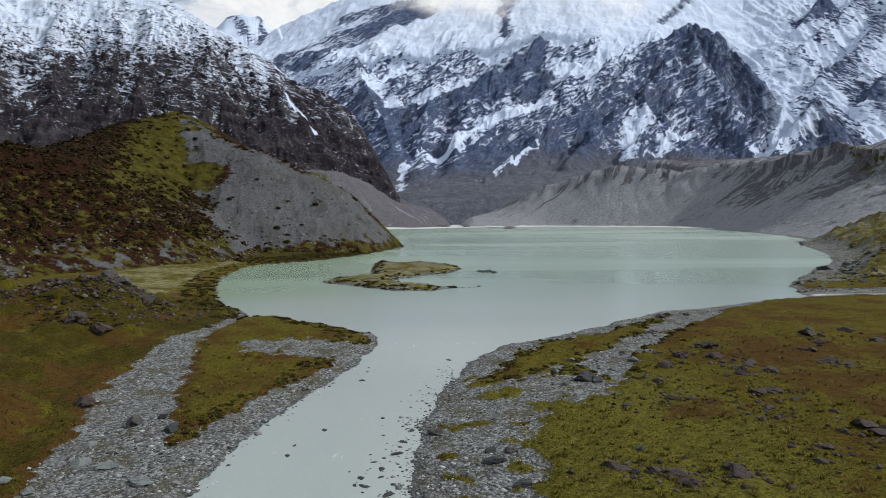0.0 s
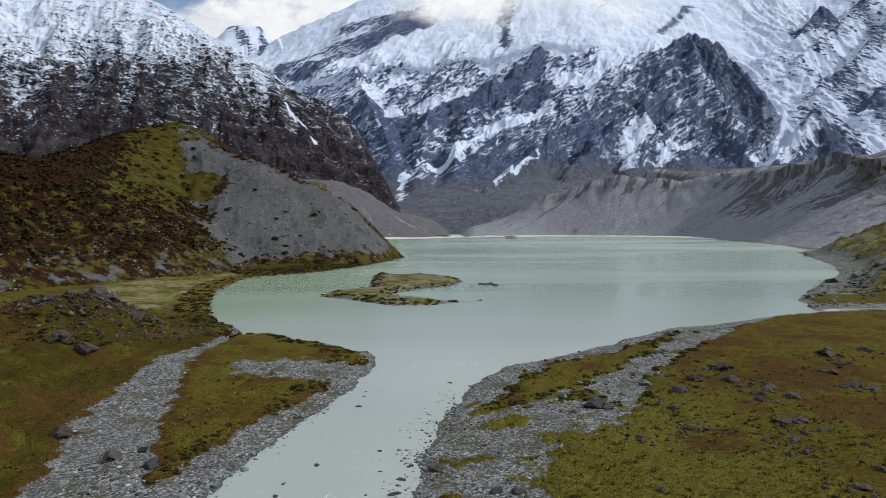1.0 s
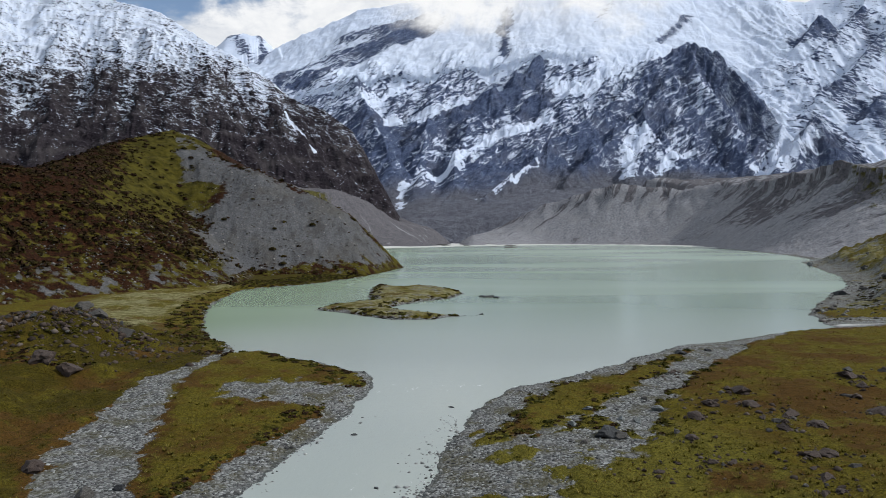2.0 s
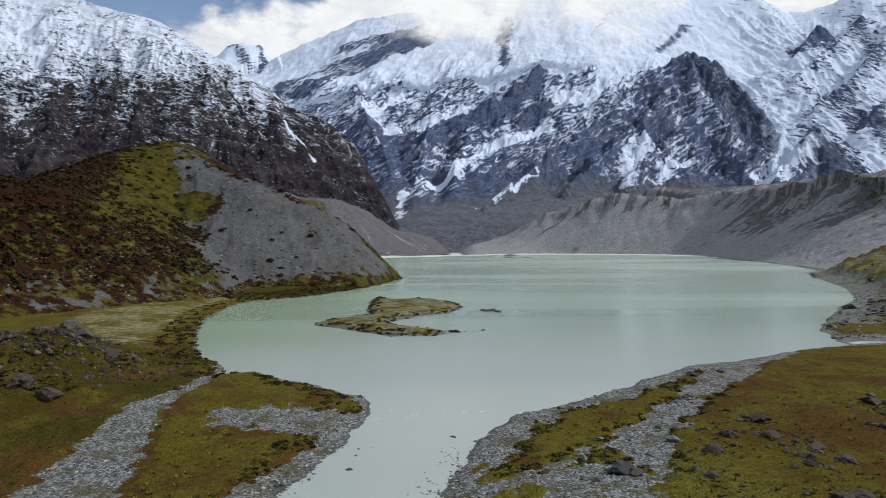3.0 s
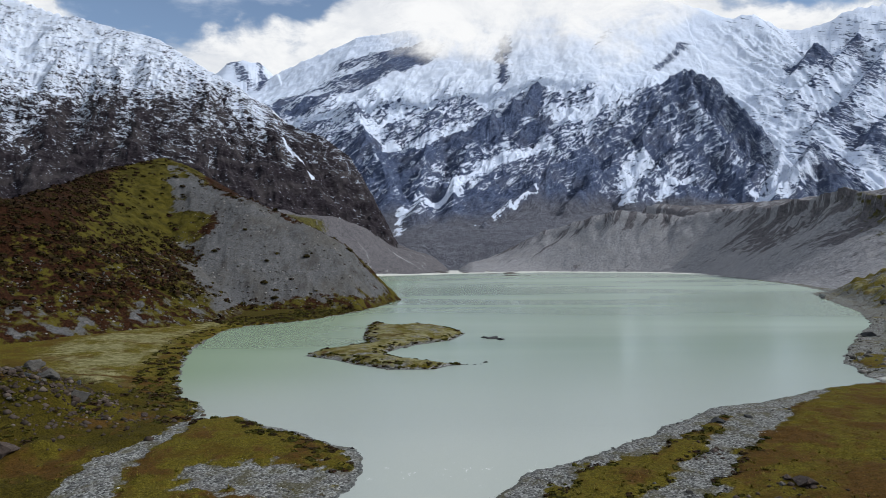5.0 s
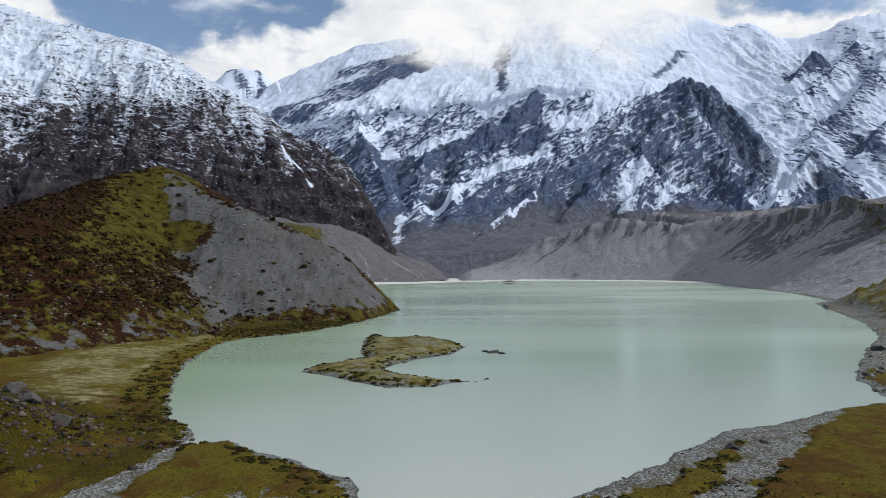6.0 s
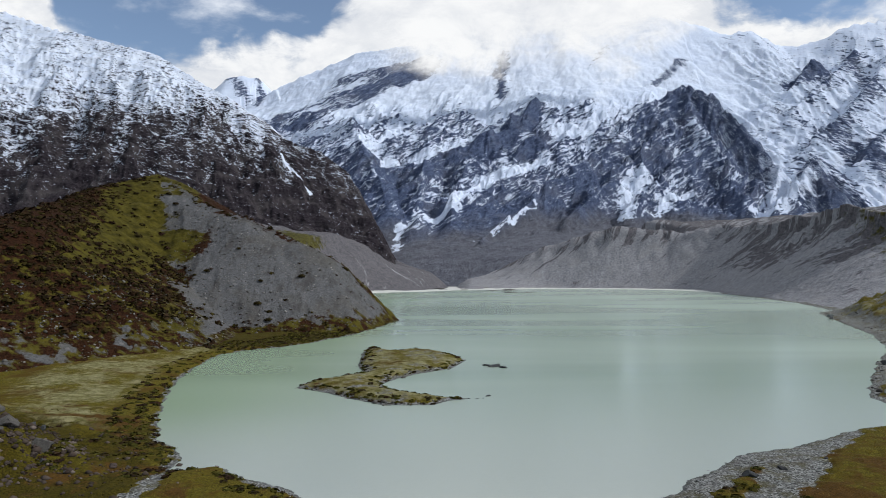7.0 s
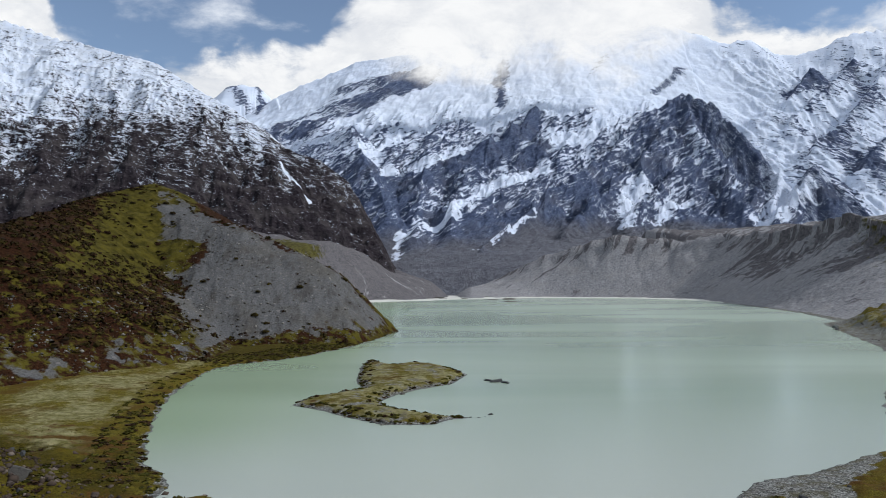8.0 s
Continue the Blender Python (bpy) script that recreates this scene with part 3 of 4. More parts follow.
def hill_green(x, y, h):
    """Where the open grass lies on the hill's brow and down its lake side."""
    band = 1 - ss(20, 52, np.abs(x + 246 + 0.35 * (y - 640)) + 16 * fbm(x / 25, y / 25, 3, 97))
    return band * ss(38, 66, h)


def moraine_hill():
    az, r = np.linspace(-44, 0, 360), np.geomspace(230, 1000, 250)
    x, y = polar(az, r)
    h, d, sc = hill_height(x, y)
    low = ss(30, 8, h)
    green = hill_green(x, y, h) * 0.95 + 0.14 + 0.34 * ss(70, 40, h) * ss(-330, -230, x) + 0.25 * low * (y > 400) * (1 - 0.7 * sc)
    scree = np.maximum(sc * ss(3, 9, h), 0.6 * ss(28, 10, h) * (0.45 + 0.9 * fbm(x / 14, y / 14, 4, 96)))
    tuft = 0.9 * fbm(x / 16, y / 16, 4, 89)
    scree = scree - ss(15, 4, d) * (0.45 + tuft) * ss(0, 12, h)
    scree = scree - 1.5 * np.exp(-((x + 188) / 13) ** 2 - ((y - 570) / 20) ** 2) - 0.8 * sc * ss(26, 6, h) * ss(-130, -80, x) * ss(-0.1, 0.3, tuft)
    scree = np.where(beside(x, y, HILL_CREST) > 0, np.minimum(scree, 0.25), scree)
    scree = scree + 0.36 * (1 - sc) * ss(0.16, 0.34, fbm(x / 11, y / 11, 4, 90)) * ss(55, 30, h)
    ob = sheet("moraine_hill", x, y, h - 40 * (1 - rim(az, r)), HILL, {"scree": scree, "green": green})
    return tagged(ob, "old moraine hill, olive grass and brown scrub, grey scree towards the lake", "hill", kind="structure")


def moraine_wall(crest, az, r):
    """A bank that climbs from the water to a crest line, cut by gullies that run down it."""
    x, y = polar(az, r)
    d0 = np.maximum(shore(x, y) - 34 * ss(1330, 1480, y) * ss(-60, 60, x) - 60 * ss(1380, 1480, y) * ss(-190, -130, x) * ss(90, 30, x), 0)
    wob = 1 + 0.10 * fbm(x / 90, y / 90, 4, 102)
    dc, zc, s = crest_at(x, y, crest)
    zc = zc * wob
    t = d0 / (d0 + dc + 1)
    s = s - 120 * t + 16 * fbm(x / 90, y / 90, 4, 99)
    g = ridged(s / 75, t * 0.7, 5, 101, 0.6)
    h = zc * (0.35 * t + 0.65 * t ** 1.5) * (1 - 0.15 * (1 - g) * ss(0.25, 0.85, t)) + 8 * fbm(x / 50, y / 50, 5, 103) * t - 1.0
    rough = ss(540, 640, x) * ss(1550, 1350, y)
    h = h - rough * 26 * (1 - ridged(s / 46, t * 1.1, 4, 106)) * ss(0.1, 0.5, t)
    h = h + 2.0 * fbm(x / 15, y / 15, 4, 104)
    h = np.where(d0 < 1, -4, h)
    return x, y, h, d0, dc, zc, t, g, s


def beside(x, y, line):
    """Whether a place lies on the lake's side of a crest line."""
    best, side = np.full(x.shape, 1e9), np.zeros(x.shape)
    for a, b in zip(line[:-1], line[1:]):
        d, k = seg(x, y, a, b)
        near = d < best
        c = (b[0] - a[0]) * (y - a[1]) - (b[1] - a[1]) * (x - a[0])
        best, side = np.where(near, d, best), np.where(near, np.sign(c), side)
    return side


def right_wall():
    az, r = np.linspace(-5, 46, 360), np.geomspace(560, 2500, 230)
    x, y, h, d0, dc, zc, t, g, s = moraine_wall(WALL, az, r)
    back = beside(x, y, WALL) > 0
    shelf = 0.10 - 0.26 * ss(730, 640, x - 0.2 * np.maximum(1500 - y, 0))
    h = np.where(back, zc + shelf * dc + 6 * fbm(x / 60, y / 60, 4, 7) - 3, h) - 120 * (1 - rim(az, r))
    h = h - 60 * ss(90, -50, x)
    green = 0.05 + 0.5 * ss(450, 650, x) * ss(1200, 850, y) + 0.3 * ss(60, 120, h) * ss(500, 700, x) * ss(1400, 1000, y)
    east = ss(480, 640, x) * ss(1640, 1420, y)
    dark = 0.14 + 0.34 * ss(0.74, 0.90, t) * (1 - east) + east * (0.37 * ss(0.15, 0.5, t) + 0.12 * ss(0.8, 0.45, g)) + 0.2 * fbm(x / 80, y / 80, 4, 107)
    dark = np.where(back, 0.55 + 0.3 * fbm(x / 30, y / 30, 3, 108), dark)
    green = np.where(back, green - 0.2 * ss(700, 500, x), green)
    ob = sheet("moraine_wall", x, y, h, MORAINE, {"green": green, "bare": dark, "run": s / 1000, "climb": t})
    return tagged(ob, "gullied grey moraine wall along the lake's far shore", "moraine", kind="structure")


def left_bench():
    az, r = np.linspace(-26, 8, 250), np.geomspace(800, 2100, 180)
    x, y, h, d0, dc, zc, t, g, s = moraine_wall(BENCH, az, r)
    back = beside(x, y, BENCH) > 0
    h = np.where(back, zc + 0.12 * dc + 5 * fbm(x / 60, y / 60, 4, 7) - 2, h) - 120 * (1 - rim(az, r))
    h = h - 40 * ss(-30, 70, x)
    green = 0.05 + 0.75 * ss(75, 96, h) * ss(1550, 1350, y)
    ob = sheet("moraine_bench", x, y, h, MORAINE, {"green": green, "bare": 0.80 + 0.10 * ss(0.45, 0.8, t) + 0.2 * ss(0.7, 0.35, g) * ss(0.5, 0.9, t), "run": s / 1000, "climb": t})
    return tagged(ob, "grey scree bank below a grassy bench at the lake's edge", "moraine", kind="structure")


def ribs(x, y, way, size, octaves, seed, long=4.0):
    """Ribs and gullies that run along a heading (degrees from +x), 0 in the gullies to 1 on the ribs."""
    c, s = math.cos(radians(way)), math.sin(radians(way))
    u, v = (y * c - x * s) / size, (x * c + y * s) / (size * long)
    return ridged(u + 0.35 * fbm(x / size / 2, y / size / 2, 3, seed + 40), v, octaves, seed)


def left_mountain():
    az = np.concatenate([np.linspace(-44, -35, 30)[:-1], np.linspace(-35, 0, 560), np.linspace(0, 2, 8)[1:]])
    r = np.concatenate([np.geomspace(950, 1500, 36)[:-1], np.geomspace(1500, 2650, 280), np.geomspace(2650, 2900, 12)[1:]])
    x, y = polar(az, r)
    wx = x + 30 * fbm(x / 200, y / 200, 4, 111)
    wy = y + 40 * fbm(x / 260, y / 260, 4, 112)
    h, d = tent(wx, wy, LEFT_CREST, 0.74)
    grow = ss(0, 160, d) * ss(-30, 130, h)
    gul = ribs(x, y, -62, 190, 5, 113)
    gul2 = ribs(x, y, -70, 60, 4, 117)
    h = h + grow * ((44 * (gul - 0.5) + 20 * (gul2 - 0.5)) * (1 - 0.6 * ss(550, 800, h)) + 44 * fbm(x / 120, y / 120, 6, 114, 0.52)) + 8 * (ridged(x / 45, y / 45, 5, 115, 0.55) - 0.5)
    lean = radians(-10)
    bed = h * np.cos(lean) - x * np.sin(lean) + 22 * fbm(x / 110, y / 110, 5, 118, 0.6)
    p = bed / 34 + 0.8 * fbm(x / 180, y / 180, 3, 110)
    p = p - np.floor(p)
    step = ss(0.0, 0.4, p) - p
    h = h + 9 * step * grow
    nose = 1.9 * (-84 * (y - 55) / 1900 - x) + 26 * fbm(x / 70, y / 70, 5, 119) + 10 * ridged(x / 30, y / 30, 3, 120)
    h = np.where(x > -520, np.minimum(h, nose), h)
    h = h - 150 * (1 - rim(az, r))
    snow = 0.13 + 0.58 * ss(230, 760, h + 130 * ss(-850, -1250, x)) + 0.30 * fbm(x / 150, y / 150, 5, 116) + 0.12 * ss(420, 620, h) + 0.10 * ss(-1000, -600, x) * ss(180, 380, h)
    snow = snow - 0.24 * (gul - 0.5) - (0.24 + 0.3 * ss(560, 420, h)) * (gul2 - 0.5) - 0.2 * step - 0.18 * ss(330, 220, h)
    streak = np.exp(-(line_dist(x, y, [(-452, 1998), (-418, 1960), (-358, 1901), (-338, 1882)]) / 6.5) ** 2)
    snow = np.maximum(snow, 1.4 * streak)
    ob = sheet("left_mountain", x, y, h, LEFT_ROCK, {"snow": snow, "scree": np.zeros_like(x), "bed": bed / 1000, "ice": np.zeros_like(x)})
    return tagged(ob, "rocky mountain shoulder coloured dark for cloud shade, fresh snow on its upper slopes", "mountain", kind="structure")


def main_height(x, y):
    """The glaciated face: a wall under the crest with spurs before it, ribbed and bedded; above, smooth ice."""
    wx = x + 16 * fbm(x / 140, y / 140, 5, 121, 0.55)
    wy = y + 30 * fbm(x / 200, y / 200, 5, 122, 0.55)
    d, zc, _ = crest_at(wx, wy, MAIN_CREST)
    reach = 2300 + 120 * fbm(x / 500, y / 500, 3, 129)
    up = np.clip(1 - d / reach, 0, 1)
    face = 60 + (zc - 60) * (0.75 * up ** 1.75 + 0.25 * up)
    h, spur = face, np.zeros(x.shape)
    for crest, slope in SPURS:
        hs = tent(wx, wy, crest, slope)[0]
        spur = np.maximum(spur, np.clip((hs - face) / 60, 0, 1))
        h = np.maximum(h, hs)
    right = ss(1250, 1500, x + 0.1 * (y - 3000))
    big = ribs(x, y, 47, 200, 5, 123) * (1 - right) + ribs(x, y, 118, 200, 5, 133) * right
    mid = ribs(x, y, 55, 70, 4, 124, 3.0) * (1 - right) + ribs(x, y, 112, 70, 4, 134, 3.0) * right
    grow = ss(0, 250, d) * ss(0, 0.12, up)
    ice = ss(820, 1020, h + 120 * fbm(x / 240, y / 240, 4, 127)) * (1 - spur) * ss(1750, 1600, x)
    low = ss(150, 330, h)
    h = h + grow * (1 - 0.85 * ice) * low * (80 * (big - 0.5) * (1 - 0.6 * spur) * (1 - 0.4 * right) + 46 * (mid - 0.5) * (1 - 0.35 * right) + 7 * (ribs(x, y, 50, 30, 3, 136, 2.5) - 0.5))
    h = h + grow * low * 30 * (1 - 0.7 * ice) * fbm(x / 120, y / 120, 6, 125, 0.5)
    h = h + 6 * (ridged(x / 60, y / 60, 5, 126) - 0.5) * (1 - 0.85 * ice) * low
    # beds of rock that climb to the east: a cliff and a ledge in each
    lean = radians(30) * (1 - right) - radians(24) * right
    bed = h * np.cos(lean) - x * np.sin(lean) + 26 * fbm(x / 130, y / 130, 5, 137, 0.6)
    step = 0
    for size, much in ((46, 13), (19, 6)):
        p = bed / size + 0.8 * fbm(x / 200, y / 200, 3, 138 + size)
        p = p - np.floor(p)
        step = step + much * (ss(0.0, 0.4, p) - p)
    h = h + step * grow * low * (1 - ice) * (1 - 0.65 * right)
    h = h + ice * (4 * (ridged(x / 110 + 0.4 * y / 110, y / 60, 4, 145) - 0.5) + 14 * fbm(x / 130, y / 110, 4, 146))
    h = h - (h + 25) * ss(2080, 1880, np.hypot(x, y))
    return h, big, mid, ice, spur, bed, step


# snow gullies and glacier tongues, and bare rock, on the main face: width, then the line they follow
SNOW_LINES = [
    (40, [(1697, 3584), (1610, 3296), (1532, 3020), (1408, 2776), (1210, 2452), (1152, 2472)]),
    (36, [(823, 2780), (740, 2652), (668, 2452)]),
    (30, [(928, 2632), (786, 2496)]),
    (20, [(-68, 2508), (-135, 2432), (-138, 2236)]),
    (22, [(175, 2796), (54, 2524), (-68, 2508)]),
    (12, [(362, 2516), (289, 2428), (181, 2312), (116, 2324)]),
    (50, [(966, 3472), (714, 3252), (564, 3236)]),
    (36, [(466, 2964), (335, 2892), (212, 2836), (88, 2612)]),
]
SNOW_LINES += [
    (62, [(1673, 2920), (1658, 2672), (1655, 2524)]),
    (26, [(1426, 2640), (1281, 2508)]),
    (70, [(1484, 3716), (1626, 3656), (1780, 3600)]),
    (40, [(-806, 3596), (-506, 3556), (-253, 3688), (21, 3784)]),
    (60, [(1539, 3888), (1814, 3920), (1920, 3748)]),
    (30, [(-561, 3212), (-347, 3176), (-155, 3548)]),
    (24, [(-236, 3084), (-33, 3028), (154, 3308)]),
]
ROCK_LINES = [
    (80, 0.8, [(-779, 3744), (-548, 3840), (-301, 3916), (-93, 3992)]),
    (80, 0.9, [(-890, 3960), (-699, 3976), (-437, 3972), (-244, 4032), (-28, 4064)]),
    (60, 0.9, [(-589, 4120), (-284, 4124), (-28, 4128)]),
    (40, 1.3, [(-1113, 4336)]),
    (60, 1.05, [(392, 3944), (355, 3804), (351, 3644)]),
    (44, 0.9, [(495, 3436), (409, 3280), (279, 3184), (106, 3108)]),
    (36, 1.3, [(472, 3164), (364, 3072)]),
]
ROCK_LINES += [
    (32, 1, [(1431, 3916), (1318, 3812), (1165, 3656)]),
    (30, 0.8, [(990, 3948), (871, 3796)]),
    (80, 0.2, [(1183, 3316), (925, 3108), (786, 2932)]),
    (90, 0.2, [(1221, 3272), (1304, 3124), (1360, 2972)]),
    (90, 0.26, [(890, 2880), (1041, 2840), (1139, 2692), (1104, 2476)]),
    (80, 0.2, [(733, 2916), (512, 2652), (357, 2488)]),
    (50, 0.45, [(1442, 2584), (1428, 2472)]),
    (46, 1.2, [(2091, 3744), (1892, 3640)]),
    (40, 0.7, [(2351, 3884), (2226, 3412)]),
]
ROCK_LINES += [
    (60, 0.4, [(1756, 3336), (1835, 3144), (1784, 2828)]),
    (90, 0.3, [(-326, 2992), (-125, 2868), (-153, 2556)]),
    (80, 0.25, [(-33, 2984), (219, 3080)]),
    (60, 0.45, [(-28, 2596), (155, 2492), (378, 2492)]),
    (30, 0.6, [(2089, 4200)]),
    (40, 0.4, [(2361, 3848), (2097, 3624), (1880, 3456)]),
    (45, 0.4, [(2163, 3400), (1928, 3208), (1679, 3056)]),
    (40, 0.35, [(1952, 3000), (1747, 2808)]),
    (60, 1.0, [(-1390, 4590), (-1300, 4500), (-1230, 4380)]),
]
ROCK_LINES += [
    (45, 1.0, [(-1185, 4570), (-1130, 4450), (-1120, 4300)]),
]


def main_mountain():
    az = np.concatenate([np.linspace(-30, -16, 40)[:-1], np.linspace(-16, 35.5, 900), np.linspace(35.5, 42, 24)[1:]])
    r = np.concatenate([np.geomspace(1850, 2050, 10)[:-1], np.geomspace(2050, 4450, 420), np.geomspace(4450, 4930, 14)[1:]])
    x, y = polar(az, r)
    h, big, mid, ice, spur, bed, step = main_height(x, y)
    snow = 0.33 + 0.42 * np.clip((h - 200) / 800, 0, 1) + 0.32 * ss(1380, 1650, x) + 0.22 * fbm(x / 200, y / 200, 5, 128)
    snow = snow - (0.42 * (big - 0.5) + 0.55 * (mid - 0.5)) * (1 - 0.7 * ice) - 0.012 * step + 0.65 * ice - 0.06 * spur * ss(1250, 950, h)
    jx, jy = x + 36 * fbm(x / 70, y / 70, 5, 151, 0.6), y + 36 * fbm(x / 70, y / 70, 4, 152)
    for w, much, line in ROCK_LINES:
        snow = snow - much * np.exp(-(line_dist(jx, jy, line) / w) ** 2)
    for w, line in SNOW_LINES:
        k = np.exp(-(line_dist(jx, jy, line) / (1.15 * w)) ** 3)
        snow = snow * (1 - k) + np.maximum(snow, 0.90) * k
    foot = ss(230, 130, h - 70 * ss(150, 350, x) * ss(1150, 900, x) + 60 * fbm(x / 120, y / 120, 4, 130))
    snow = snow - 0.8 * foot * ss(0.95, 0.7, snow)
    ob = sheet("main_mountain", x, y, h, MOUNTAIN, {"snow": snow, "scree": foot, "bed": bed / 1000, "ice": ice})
    return tagged(ob, "high glaciated mountain face, rock under snow and ice tinted blue for haze", "mountain", kind="structure")


# upper edge of the cloud bank against the sky, and its lower edge on the summits: x, z in metres
CLOUD_TOP = [(-3600, 2400), (-2750, 2300), (-2660, 1900), (-2400, 1720), (-2050, 1690), (-1800, 1680), (-1480, 1680), (-1380, 1740), (-1120, 1700),
             (-1000, 1620), (-840, 1740), (-740, 1900), (-600, 2080), (-400, 2500), (1850, 2500), (1990, 2010), (2250, 1910), (2600, 1840), (2900, 1860), (3800, 1850)]
CLOUD_FOOT = [(-1200, 1900), (-800, 1600), (-560, 1420), (-100, 1310), (300, 1290), (900, 1290), (1300, 1350), (1700, 1470), (2000, 1760), (2600, 1900)]


def clouds():
    def edge(x, pts):
        return np.interp(x, [p[0] for p in pts], [p[1] for p in pts])
    for depth, foot in ((4880, False), (3450, True)):
        k = (depth - 55) / 4795
        x, z = np.meshgrid(np.linspace(-3600, 3600, 160), np.linspace(900, 2900, 70))
        y = depth - 0.00001 * x * x + 60 * fbm(x / 500, z / 500, 3, 141)
        dens = (edge(x, CLOUD_TOP) - z) / 190 + 1.1 * fbm(x / 380 + depth, z / 300, 5, 144)
        if foot:
            dens = np.minimum(dens, (z - edge(x, CLOUD_FOOT)) / 480 - 0.15)
        dens = np.clip(dens, -2, 1.6)
        ob = sheet("cloud_bank", x * k, y, 40 + (z - 40) * k, CLOUD, {"thick": dens})
        tagged(ob, "white cloud bank hanging over the summits", "cloud", kind="structure")


ground()
water()
moraine_hill()
right_wall()
left_bench()
left_mountain()
main_mountain()
clouds()

# ---- stones, scrub and grass ----
def mat_stone(name, dark, light, size=0.5):
    m = Mat(name)
    fine, mid = m.noise(size * 0.25, 8, 0.7), m.noise(size * 1.6, 6, 0.6)
    col = m.mix(m.ramp(fine, 0.3, 0.7), dark, light)
    col = m.mix(m.op("MULTIPLY", m.ramp(mid, 0.5, 0.7), 0.5), col, tuple(0.55 * c for c in dark))
    rnd = m.n("ShaderNodeObjectInfo").outputs["Random"]
    col = m.mix(m.op("MULTIPLY", rnd, 0.35), col, tuple(0.7 * c for c in light))
    return m.done(col, 0.88, m.bump(m.op("ADD", fine, mid), 0.12, 0.8), **{"Specular IOR Level": 0.3})


STONE_GREY = mat_stone("grey_stone", (0.024, 0.022, 0.020), (0.090, 0.086, 0.078))
STONE_DARK = mat_stone("wet_dark_stone", (0.014, 0.016, 0.017), (0.050, 0.053, 0.055))
STONE_RED = mat_stone("reddish_stone", (0.020, 0.014, 0.011), (0.068, 0.050, 0.042))
STONE_PALE = mat_stone("pale_stone", (0.075, 0.086, 0.082), (0.20, 0.215, 0.208))


def mat_island(name, stops, rough=0.9):
    """A colour for every loose piece, from dark to light, with grain."""
    m = Mat(name)
    r = m.n("ShaderNodeNewGeometry").outputs["Random Per Island"]
    c = m.mix(r, stops[0], stops[1])
    c = m.mix(m.ramp(r, 0.78, 0.95), c, stops[2])
    c = m.mix(m.op("MULTIPLY", m.ramp(m.noise(9, 5, 0.6), 0.4, 0.65), 0.6), c, m.mix(0.5, stops[0], stops[2]))
    return m.done(c, rough, **{"Specular IOR Level": 0.06})


GRAVEL = mat_island("loose_gravel", ((0.014, 0.014, 0.014), (0.200, 0.206, 0.200), (0.36, 0.37, 0.355)))
RUBBLE = mat_island("moraine_rubble", ((0.028, 0.026, 0.024), (0.120, 0.115, 0.106), (0.22, 0.213, 0.20)))
TUSSOCK = mat_island("tussock_blades", ((0.038, 0.034, 0.004), (0.134, 0.114, 0.015), (0.20, 0.165, 0.050)))
TUSSOCK_BROWN = mat_island("brown_tussock_blades", ((0.042, 0.025, 0.006), (0.124, 0.074, 0.016), (0.16, 0.120, 0.024)))
# darker copy of the blades, carrying the left bank's shade in its colour
TUSSOCK_SHADED = mat_island("shaded_tussock_blades", ((0.020, 0.016, 0.003), (0.062, 0.050, 0.008), (0.10, 0.076, 0.018)))
BROKEN = mat_island("broken_dark_rock", ((0.016, 0.012, 0.009), (0.066, 0.050, 0.041), (0.12, 0.10, 0.085)))
SCRUB_BROWN = mat_island("brown_scrub", ((0.007, 0.004, 0.002), (0.036, 0.017, 0.010), (0.036, 0.030, 0.009)))
SCRUB_GREEN = mat_island("green_scrub", ((0.013, 0.014, 0.003), (0.050, 0.049, 0.008), (0.088, 0.076, 0.012)))
SCRUB_HILL = mat_island("dark_olive_scrub", ((0.008, 0.006, 0.002), (0.030, 0.022, 0.006), (0.052, 0.043, 0.010)))


def boulder_mesh(seed, mat, sub=3):
    """A worn angular rock about 1 across: a ball pushed about by noise and cut by flat faces."""
    r = random.Random(seed)
    bm = bmesh.new()
    bmesh.ops.create_icosphere(bm, subdivisions=sub, radius=0.5)
    cuts = [(Vector((r.uniform(-1, 1), r.uniform(-1, 1), r.uniform(-0.4, 1))).normalized(), r.uniform(0.20, 0.40)) for _ in range(9)]
    off = Vector((seed * 3.1, seed * 1.7, 0))
    for v in bm.verts:
        p = v.co * (1 + 0.75 * noise.noise(v.co * 2.6 + off))
        for n, k in cuts:
            over = p.dot(n) - k
            if over > 0:
                p -= n * over
        v.co = p * (1 + 0.16 * noise.noise(p * 8 + off))
    me = bpy.data.meshes.new("boulder")
    bm.to_mesh(me)
    bm.free()
    me.materials.append(mat)
    return me


ROCKS = {k: [boulder_mesh(10 * i + j, m) for j in range(4)] for i, (k, m) in
         enumerate((("grey", STONE_GREY), ("dark", STONE_DARK), ("red", STONE_RED), ("pale", STONE_PALE)))}
ROCK_WORDS = {"grey": "weathered grey boulder lying on the valley floor", "dark": "dark wet rock standing in the shallow river",
              "red": "dark reddish boulder bedded in tussock grass", "pale": "pale flat boulder on the gravel bed"}
pick = random.Random(5)


def boulder(x, y, size, look_of, tall=0.6, sink=0.12, label="", name="boulder", group="boulders"):
    z = float(ground_height(np.array([[x]], float), np.array([[y]], float))[0][0, 0])
    if look_of == "dark":
        z = max(z, float(fall(np.array([y], float))[0]) - 0.05)
    ob = new(name, pick.choice(ROCKS[look_of]))
    ob.matrix_world = pose(x, y, z + size * tall * (0.42 - sink), pick.uniform(-8, 8), pick.uniform(-8, 8), pick.uniform(0, 360)) @ \
        Matrix.Diagonal((size * 1.15, size * pick.uniform(0.75, 1.0), size * tall * 1.2, 1))
    return tagged(ob, label or ROCK_WORDS[look_of], "boulder", group)


